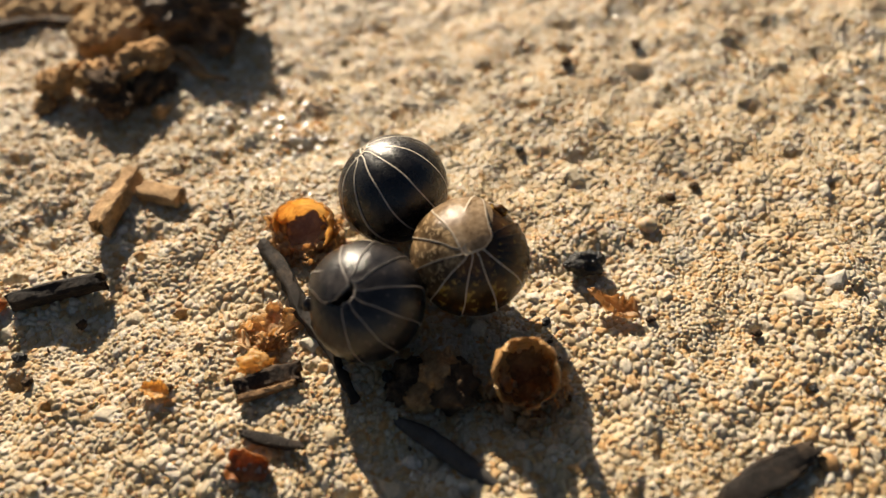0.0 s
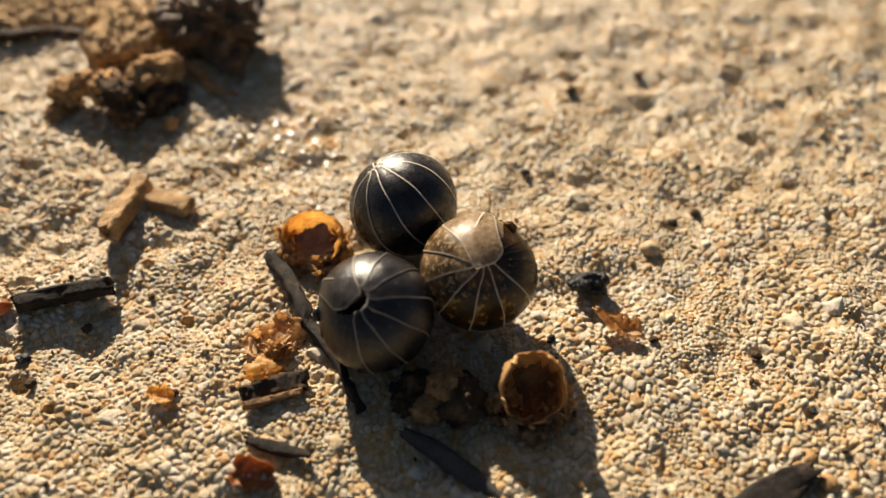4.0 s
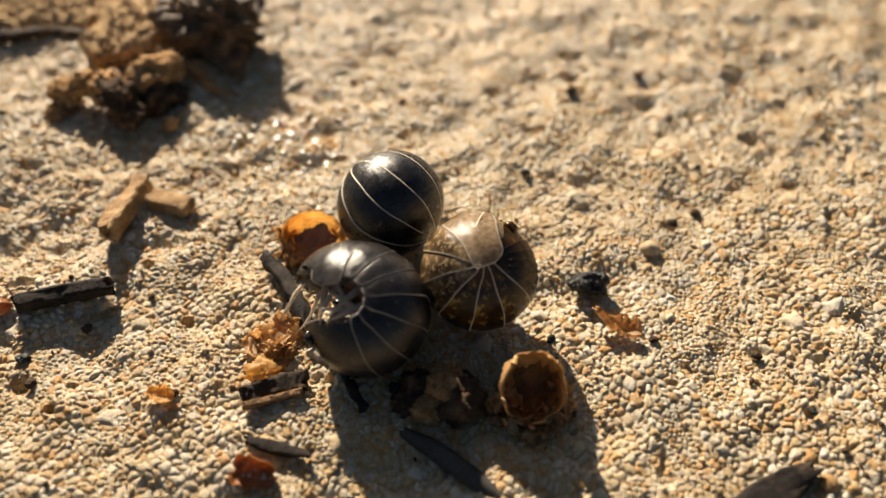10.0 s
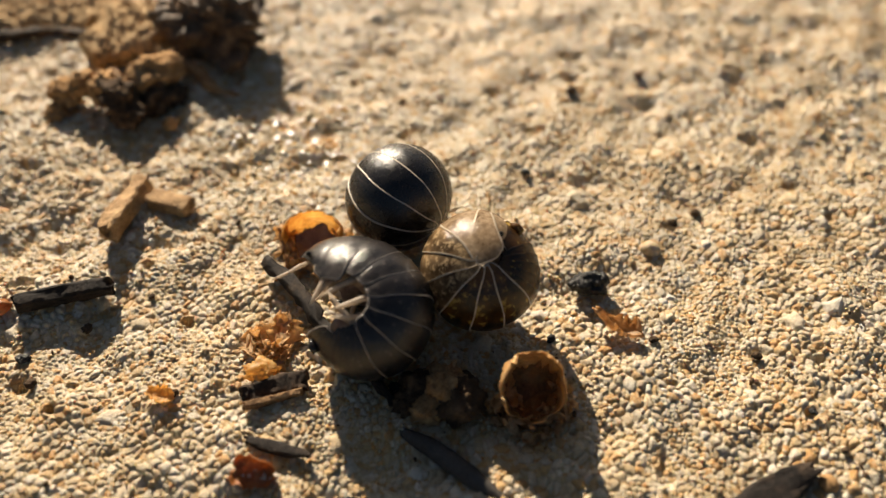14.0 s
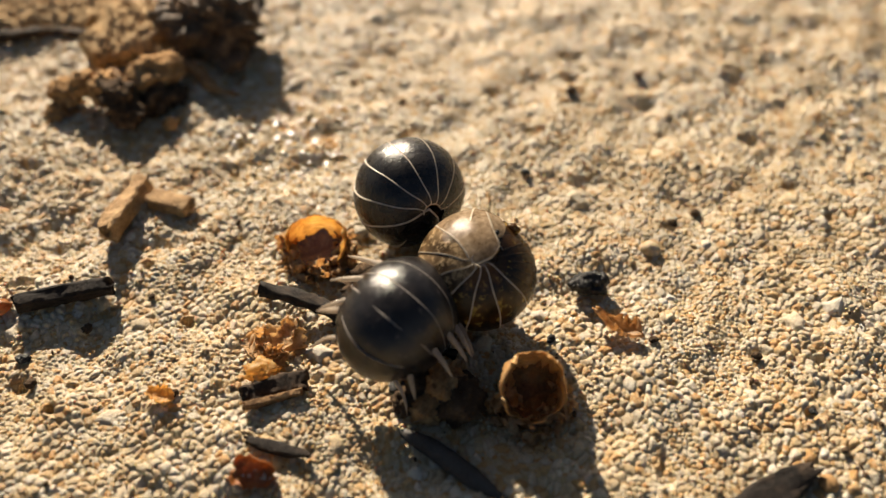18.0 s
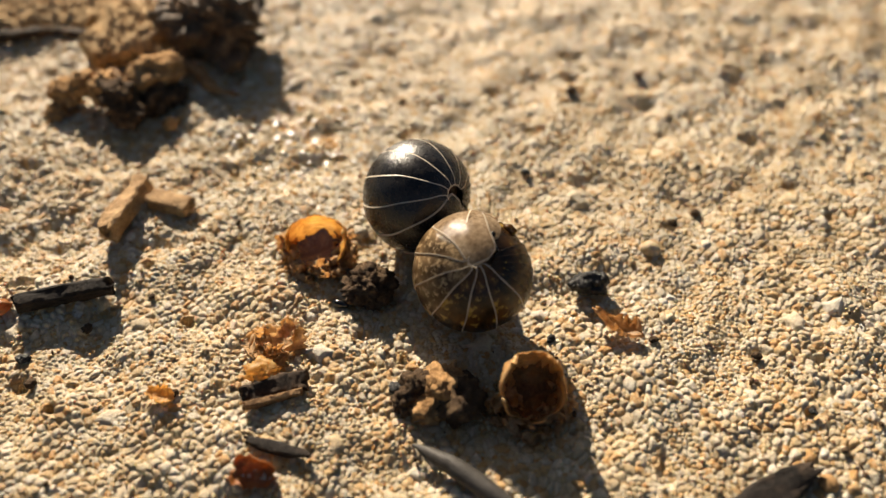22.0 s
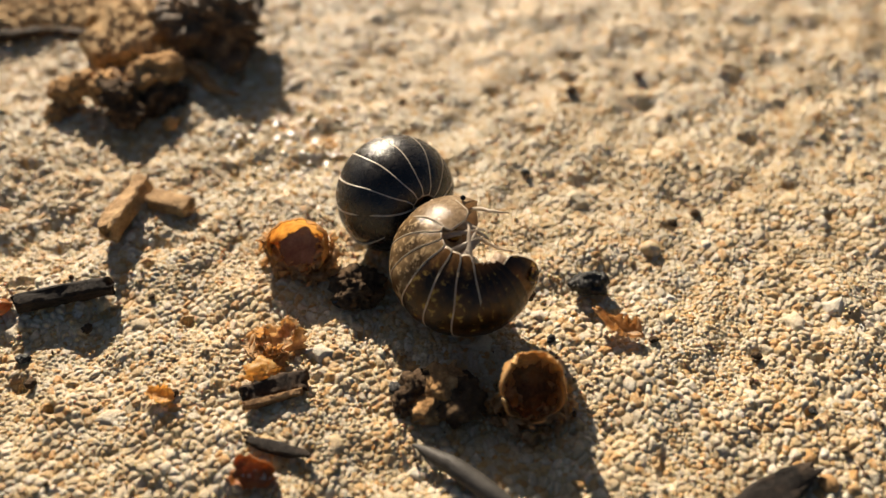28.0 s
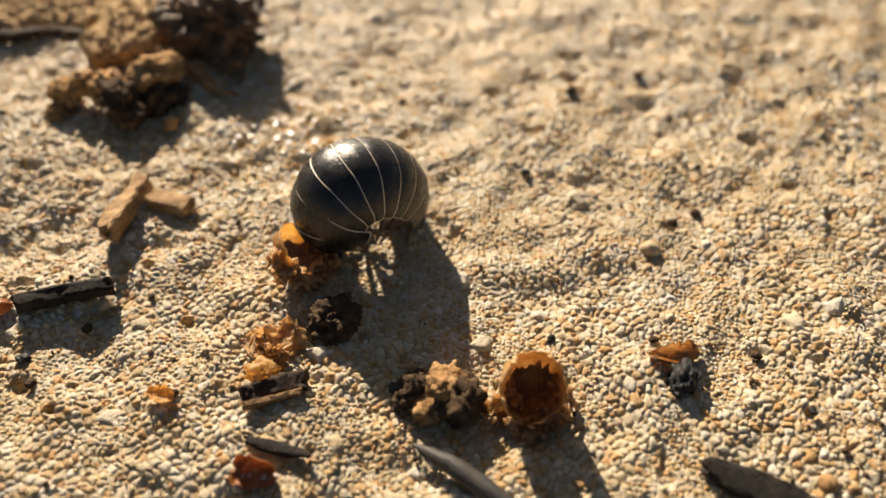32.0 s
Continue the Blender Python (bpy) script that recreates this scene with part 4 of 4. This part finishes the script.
# ---- loose grit ----
def build_grit():
    """Loose grains strewn over the slab."""
    rng = np.random.default_rng(5)
    bm = bmesh.new()
    bmesh.ops.create_icosphere(bm, subdivisions=2, radius=1)
    bv = np.array([v.co[:] for v in bm.verts])
    bf = np.array([[v.index for v in f.verts] for f in bm.faces])
    bm.free()
    n = 3600
    y = rng.uniform(-17, 34, n)
    x = rng.uniform(-1, 1, n) * (24 + (y + 17) * 0.5)
    z = swell(x, y)
    r = 0.07 + 0.09 * rng.random(n) ** 2.2
    big = rng.random(n) < 0.02
    r[big] *= 1.3
    cos, fcs = [], []
    for k in range(n):
        q = Euler(rng.uniform(0, 6.28, 3)).to_matrix()
        v = bv * (rng.uniform(0.7, 1.25, 3) * r[k])
        v = v * (1 + 0.22 * np.sin(bv[:, :1] * 3 + k) * np.cos(bv[:, 1:2] * 4 + k * 2) + 0.12 * np.sin(bv[:, 2:3] * 6 + k * 3))
        v = v @ np.array(q)
        cos.append(v + (x[k], y[k], z[k] + 0.08 + 0.1 * r[k]))
        fcs.append(bf + k * len(bv))
    co, fc = np.concatenate(cos), np.concatenate(fcs)
    me = bpy.data.meshes.new("grit")
    me.vertices.add(len(co))
    me.vertices.foreach_set("co", (co * MM).astype(np.float32).ravel())
    me.loops.add(fc.size)
    me.loops.foreach_set("vertex_index", fc.astype(np.int32).ravel())
    me.polygons.add(len(fc))
    me.polygons.foreach_set("loop_start", np.arange(0, fc.size, 3, dtype=np.int32))
    me.polygons.foreach_set("use_smooth", np.ones(len(fc), dtype=bool))
    me.update(calc_edges=True)
    me.materials.append(GRIT)
    return tagged(new("grit", me), "loose pale sand grains strewn over the slab", "sand", kind="stuff")


grit = build_grit()


# ---- what moves ----
def motions():
    live(bug_black, [
        (0, (-2.24, 0.53, 3.25), (0.557, -0.179, -0.811), (0.302, -0.812, 0.499), 1, 1, 0, 0),
        (6, (-2.24, 0.53, 3.25), (0.557, -0.179, -0.811), (0.302, -0.812, 0.499), 1, 1, 0, 0),
        (7, (-2.65, 0.53, 3.25), (0.672, -0.316, -0.670), (0.212, -0.776, 0.595), 1, 1, 0, 0),
        (9, (-2.93, 0.53, 3.25), (0.756, -0.502, -0.421), (0.100, -0.640, 0.762), 1, 1, 0, 0),
        (11, (-2.88, 0.61, 3.25), (0.765, -0.525, -0.374), (0.099, -0.561, 0.822), 1, 1, 0, 0),
        (13, (-2.57, 0.96, 3.25), (0.772, -0.572, -0.279), (0.000, -0.480, 0.877), 0.99, 0.99, 0, 0),
        (14.5, (-2.45, 1.05, 3.25), (0.754, -0.643, -0.130), (-0.105, -0.366, 0.925), 0.98, 0.98, 0, 0),
        (16.5, (-2.20, 1.23, 3.25), (0.609, -0.780, 0.140), (-0.329, -0.073, 0.941), 0.97, 0.97, 0.1, 0),
        (17.5, (-1.98, 1.40, 3.25), (0.496, -0.821, 0.283), (-0.456, -0.003, 0.890), 0.95, 0.95, 0.1, 0),
        (19, (-1.86, 1.50, 3.20), (0.399, -0.812, 0.425), (-0.539, 0.149, 0.829), 0.93, 0.93, 0.2, 0),
        (20, (-1.60, 1.45, 3.20), (0.512, -0.723, 0.463), (-0.609, 0.140, 0.780), 0.92, 0.92, 0.2, 0.5),
        (21, (-1.50, 1.32, 3.20), (0.652, -0.560, 0.512), (-0.677, 0.064, 0.733), 0.9, 0.92, 0.3, 1),
        (23, (-1.47, 1.28, 3.20), (0.707, -0.455, 0.542), (-0.677, 0.064, 0.733), 0.9, 0.9, 0.3, 1.4),
        (25.5, (-1.66, 1.28, 3.20), (0.706, -0.493, 0.509), (-0.628, 0.105, 0.771), 0.88, 0.88, 0.4, 2),
        (27.5, (-2.69, 1.62, 3.30), (0.624, -0.640, 0.449), (-0.503, 0.216, 0.837), 0.84, 0.84, 0.6, 3),
        (28.6, (-2.95, 1.54, 3.20), (0.555, -0.777, 0.297), (-0.300, 0.118, 0.947), 0.8, 0.8, 0.7, 4),
        (29.5, (-3.25, 1.62, 3.20), (0.560, -0.795, 0.235), (-0.270, 0.105, 0.957), 0.78, 0.77, 0.9, 6),
        (30.0, (-3.59, 1.20, 3.00), (0.547, -0.837, 0.000), (0.000, 0.000, 1.000), 0.74, 0.74, 1, 8),
        (30.5, (-4.4, 1.05, 3.40), (0.569, -0.823, 0.000), (0.000, 0.000, 1.000), 0.72, 0.72, 1, 10),
        (31.0, (-4.75, 1.15, 3.50), (0.483, -0.876, 0.000), (0.000, 0.000, 1.000), 0.72, 0.6, 1, 11),
        (32, (-4.95, 1.25, 3.45), (0.502, -0.865, 0.000), (0.000, 0.000, 1.000), 0.72, 0.58, 1, 13),
    ])
    live(bug_grey, [
        (0, (-3.42, -6.83, 3.25), (-0.200, -0.370, 0.907), (0.860, 0.352, 0.296), 1, 1, 0, 0),
        (3.5, (-3.42, -6.83, 3.25), (-0.200, -0.370, 0.907), (0.860, 0.352, 0.296), 1, 1, 0, 0),
        (5.5, (-3.42, -6.83, 3.25), (-0.200, -0.370, 0.907), (0.860, 0.352, 0.296), 0.84, 0.93, 0.5, 0),
        (6.5, (-3.45, -6.83, 3.25), (-0.200, -0.370, 0.907), (0.860, 0.352, 0.296), 0.78, 0.92, 0.7, 0.5),
        (8, (-3.57, -6.76, 3.25), (-0.200, -0.370, 0.907), (0.860, 0.352, 0.296), 0.70, 0.89, 0.85, 1.5),
        (9.5, (-3.63, -6.69, 3.25), (-0.200, -0.370, 0.907), (0.860, 0.352, 0.296), 0.64, 0.87, 0.95, 3),
        (11, (-3.63, -6.66, 3.25), (-0.200, -0.370, 0.907), (0.860, 0.352, 0.296), 0.62, 0.86, 1.05, 4.5),
        (12.5, (-3.61, -6.62, 3.20), (-0.200, -0.370, 0.907), (0.860, 0.352, 0.296), 0.60, 0.85, 1.1, 6),
        (13.5, (-3.50, -6.62, 3.20), (-0.200, -0.370, 0.907), (0.860, 0.352, 0.296), 0.56, 0.84, 1.1, 7.5),
        (14.5, (-3.38, -6.69, 3.20), (-0.200, -0.370, 0.907), (0.860, 0.352, 0.296), 0.52, 0.82, 1.1, 9),
        (16.5, (-2.83, -6.35, 3.20), (-0.053, -0.367, 0.929), (0.920, 0.227, 0.321), 0.54, 0.78, 1.15, 12),
        (17.0, (-2.66, -6.35, 3.20), (-0.106, -0.463, 0.880), (0.906, 0.160, 0.391), 0.52, 0.77, 1.2, 13.5),
        (17.4, (-2.50, -6.07, 3.20), (-0.361, -0.675, 0.644), (0.799, 0.087, 0.595), 0.54, 0.72, 1.25, 15),
        (17.8, (-2.27, -6.35, 3.20), (0.589, -0.760, -0.276), (0.648, 0.240, 0.722), 0.75, 0.62, 1.4, 16.5),
        (18.05, (-2.03, -7.03, 2.90), (0.782, -0.562, -0.270), (0.507, 0.322, 0.800), 0.76, 0.62, 1.5, 18),
        (18.2, (-2.60, -7.91, 3.10), (0.827, -0.508, -0.242), (0.395, 0.218, 0.892), 0.6, 0.62, 1.4, 19),
        (18.3, (-3.14, -9.84, 2.50), (0.952, -0.306, 0.001), (0.000, 0.002, 1.000), 0.4, 0.45, 1, 20),
        (18.4, (-3.62, -12.11, 0.80), (0.978, 0.208, 0.000), (0.000, 0.000, 1.000), 0.2, 0.25, 1.15, 21),
        (18.5, (-3.20, -13.19, 0.80), (0.891, 0.455, -0.000), (0.000, 0.000, 1.000), 0.18, 0.3, 1.15, 22),
        (18.75, (-3.13, -13.74, 0.80), (0.863, 0.505, 0.000), (0.000, 0.000, 1.000), 0.18, 0.3, 1.15, 24),
        (19.0, (-2.70, -14.28, 0.80), (0.857, 0.516, 0.000), (0.000, 0.000, 1.000), 0.18, 0.3, 1.15, 26),
        (19.25, (-2.27, -14.86, 0.80), (0.857, 0.516, 0.000), (0.000, 0.000, 1.000), 0.18, 0.3, 1.15, 28),
        (19.4, (-0.90, -16.51, 0.80), (0.844, 0.536, 0.000), (0.000, 0.000, 1.000), 0.18, 0.3, 1.15, 30),
        (19.5, (0.02, -17.36, 0.80), (0.836, 0.549, 0.000), (0.000, 0.000, 1.000), 0.18, 0.3, 1.15, 32),
        (19.8, (4.36, -22.11, 0.80), (0.836, 0.549, 0.000), (0.000, 0.000, 1.000), 0.18, 0.3, 1.15, 36),
        (20.6, (8.48, -30.59, 0.80), (0.836, 0.549, 0.000), (0.000, 0.000, 1.000), 0.18, 0.3, 1.15, 40),
        (32, (8.48, -30.59, 0.80), (0.836, 0.549, 0.000), (0.000, 0.000, 1.000), 0.18, 0.3, 1.15, 40),
    ])
    live(bug_brown, [
        (0, (1.87, -4.30, 3.35), (0.030, 0.470, -0.882), (-0.866, -0.383, -0.320), 1, 1, 0, 0),
        (9, (1.87, -4.30, 3.35), (0.030, 0.470, -0.882), (-0.866, -0.383, -0.320), 1, 1, 0, 0),
        (12, (1.90, -4.30, 3.35), (0.030, 0.470, -0.882), (-0.866, -0.383, -0.320), 0.98, 0.99, 0, 0),
        (14.5, (1.90, -4.30, 3.35), (0.030, 0.470, -0.882), (-0.866, -0.383, -0.320), 0.94, 0.97, 0, 0),
        (17.5, (1.81, -4.30, 3.35), (0.030, 0.470, -0.882), (-0.866, -0.383, -0.320), 0.93, 0.97, 0, 0),
        (18.7, (1.52, -4.30, 3.35), (0.030, 0.470, -0.882), (-0.866, -0.383, -0.320), 0.94, 0.97, 0, 0),
        (20, (1.40, -4.30, 3.35), (0.030, 0.470, -0.882), (-0.866, -0.383, -0.320), 0.94, 0.97, 0, 0),
        (21, (1.46, -4.37, 3.35), (0.030, 0.470, -0.882), (-0.866, -0.383, -0.320), 0.94, 0.97, 0, 0),
        (25.5, (1.58, -4.37, 3.35), (0.030, 0.470, -0.882), (-0.866, -0.383, -0.320), 0.92, 0.96, 0.1, 0),
        (27.0, (1.23, -4.26, 3.30), (0.301, 0.446, -0.843), (-0.921, -0.388, -0.043), 0.88, 0.8, 0.5, 2),
        (27.5, (0.47, -3.76, 3.20), (0.050, 0.170, -0.980), (-0.910, -0.314, -0.264), 0.72, 0.70, 1.02, 4),
        (28.0, (0.32, -3.96, 3.20), (0.050, 0.170, -0.980), (-0.910, -0.314, -0.264), 0.70, 0.66, 1.02, 6),
        (28.6, (0.02, -3.96, 3.20), (0.050, 0.170, -0.980), (-0.910, -0.314, -0.264), 0.70, 0.66, 1.02, 9),
        (29.0, (-0.35, -4.84, 3.10), (-0.101, 0.042, -0.994), (-0.943, -0.282, 0.174), 0.62, 0.52, 1.05, 12),
        (29.2, (0.64, -4.80, 2.80), (-0.910, -0.121, -0.397), (-0.309, -0.439, 0.844), 0.4, 0.45, 1, 13),
        (29.4, (0.80, -4.05, 0.80), (-0.958, -0.286, 0.000), (0.000, 0.000, 1.000), 0.2, 0.28, 1.15, 14),
        (29.9, (0.92, -4.46, 0.80), (-0.958, -0.286, 0.000), (0.000, 0.000, 1.000), 0.2, 0.28, 1.15, 17),
        (30.15, (1.35, -4.46, 0.80), (-0.979, -0.204, 0.000), (0.000, 0.000, 1.000), 0.2, 0.28, 1.15, 20),
        (30.3, (2.27, -4.16, 0.80), (-1.000, 0.000, 0.000), (0.000, 0.000, 1.000), 0.2, 0.28, 1.15, 22),
        (30.4, (3.91, -4.05, 1.40), (-0.954, 0.301, 0.000), (0.000, 0.000, 1.000), 0.22, 0.3, 1.15, 23),
        (30.5, (5.97, -3.89, 1.40), (-0.672, 0.741, 0.000), (0.000, 0.000, 1.000), 0.25, 0.3, 1.15, 24),
        (30.6, (7.69, -4.05, 1.40), (-0.325, 0.946, 0.000), (0.000, 0.000, 1.000), 0.25, 0.3, 1.15, 25),
        (30.8, (11.54, -4.74, 1.40), (0.331, 0.944, 0.000), (0.000, 0.000, 1.000), 0.25, 0.3, 1.15, 27),
        (31.0, (14.68, -7.29, 1.40), (0.891, 0.455, -0.000), (0.000, 0.000, 1.000), 0.24, 0.3, 1.15, 29),
        (31.2, (17.51, -11.84, 1.40), (0.756, 0.654, 0.000), (0.000, 0.000, 1.000), 0.3, 0.4, 1.15, 31),
        (31.4, (18.61, -13.37, 0.80), (0.836, 0.549, 0.000), (0.000, 0.000, 1.000), 0.2, 0.28, 1.15, 33),
        (31.6, (20.33, -15.78, 0.80), (0.836, 0.549, 0.000), (0.000, 0.000, 1.000), 0.2, 0.28, 1.15, 35),
        (32, (23.58, -20.03, 0.80), (0.836, 0.549, 0.000), (0.000, 0.000, 1.000), 0.2, 0.28, 1.15, 38),
    ])
    walk(twig, [
        (0, span((-9.46, -1.63, 0.90), (-4.17, -10.32, 0.50))),
        (9, span((-9.74, -1.71, 0.90), (-4.08, -10.32, 0.50))),
        (12, span((-9.64, -2.12, 1.10), (-3.91, -10.00, 0.50))),
        (14.5, span((-9.43, -2.60, 1.20), (-2.38, -9.62, 0.50))),
        (16.5, span((-9.40, -3.23, 1.20), (-0.85, -7.63, 0.50))),
        (18.05, span((-9.31, -4.15, 1.30), (0.18, -7.36, 0.50))),
        (18.2, span((-9.44, -5.01, 1.60), (-0.95, -9.79, 0.80))),
        (18.3, span((-11.22, -5.91, 2.00), (-3.57, -12.28, 1.20))),
        (18.4, span((-13.23, -7.06, 2.50), (-6.77, -13.69, 1.80))),
        (18.5, span((-14.49, -10.46, 2.30), (-6.69, -14.32, 1.80))),
        (18.75, span((-14.91, -11.34, 2.20), (-6.83, -14.24, 1.80))),
        (19.0, span((-14.11, -14.55, 2.20), (-5.68, -14.32, 1.80))),
        (19.25, span((-13.97, -15.75, 2.00), (-6.06, -14.49, 1.60))),
        (19.5, span((-10.70, -18.09, 1.80), (-2.98, -17.52, 1.50))),
        (19.8, span((-7.21, -22.64, 1.50), (0.35, -22.19, 1.20))),
        (32, span((-7.27, -22.58, 1.20), (0.35, -22.15, 1.00))),
    ])
    walk(husk, [
        (0, at(-7.34, -0.17, 0.35, 20, 0, -8)),
        (17.0, at(-7.34, -0.17, 0.35, 20, 0, -8)),
        (17.6, at(-7.16, -0.60, 0.3, 14, 0, 0)),
        (25.5, at(-7.16, -0.60, 0.3, 14, 0, 0)),
        (27.5, at(-8.17, -0.73, 0.5, 22, 0, 5)),
        (28.3, at(-8.00, -0.73, 0.95, 45, 0, -8)),
        (29.0, at(-8.59, -1.23, 1.1, 50, 0, -12)),
        (29.5, at(-7.93, -1.32, 1.0, 45, 20, 10)),
        (30.1, at(-7.66, -0.81, 1.0, 40, 30, 40)),
        (30.5, at(-8.0, -1.7, 0.6, 20, 30, 60)),
        (32.0, at(-8.3, -1.6, 0.6, 15, 25, 60)),
    ])
    walk(bark_flake, [
        (0, at(-8.87, -6.69, 0.25, 8, 0, 20)),
        (12, at(-8.87, -6.69, 0.25, 8, 0, 20)),
        (16.5, at(-9.11, -6.69, 0.25, 10, 0, 0)),
        (17.6, at(-8.78, -6.90, 0.25, 10, 0, 0)),
        (32, at(-8.78, -6.90, 0.25, 10, 0, 0)),
    ])
    walk(dry_flake, [
        (0, at(9.13, -5.90, 0.45, -18, 8, -32)),
        (30.4, at(9.13, -5.90, 0.45, -18, 8, -32)),
        (30.7, at(10.14, -6.26, 0.2, 6, 0, 0)),
        (31.0, at(11.70, -7.60, 0.2, 14, 10, 10)),
        (32, at(11.87, -7.46, 0.2, 14, 10, 10)),
    ])
    walk(charcoal_crumb, [
        (0, at(8.13, -2.94, 0.0)),
        (30.35, at(8.13, -2.94, 0.0)),
        (30.7, at(9.75, -4.80, 0.1, 0, 0, 30)),
        (31.0, at(12.13, -9.01, 0.0, 0, 0, 60)),
        (32, at(12.13, -9.01, 0.0, 0, 0, 60)),
    ])
    walk(bark_sliver, [
        (0, at(14.87, -14.99, 0.1, 8, 0, 27)),
        (31.0, at(14.87, -14.99, 0.1, 8, 0, 27)),
        (31.3, at(14.68, -14.72, 0.1, 12, 0, -25)),
        (32, at(14.68, -14.72, 0.1, 12, 0, -25)),
    ])
    walk(seed, [
        (0, at(0.05, -13.22, ground_z(0.05, -13.22), 0, 0, -36)),
        (18.25, at(0.05, -13.22, ground_z(0.05, -13.22), 0, 0, -36)),
        (18.6, at(1.11, -14.34, ground_z(1.11, -14.34) + 0.05, 0, 0, -36)),
        (32, at(1.11, -14.34, ground_z(1.11, -14.34) + 0.05, 0, 0, -36)),
    ])
    walk(clod, [
        (0, at(-4.08, -3.26, -0.15)),
        (25.5, at(-4.08, -3.26, -0.15)),
        (28.0, at(-4.70, -3.34, -0.15, 0, 0, 20)),
        (29.0, at(-5.62, -3.65, -0.15, 0, 0, 45)),
        (30.5, at(-5.80, -4.80, -0.15, 0, 0, 60)),
        (32, at(-5.80, -5.46, -0.15, 0, 0, 70)),
    ])


motions()
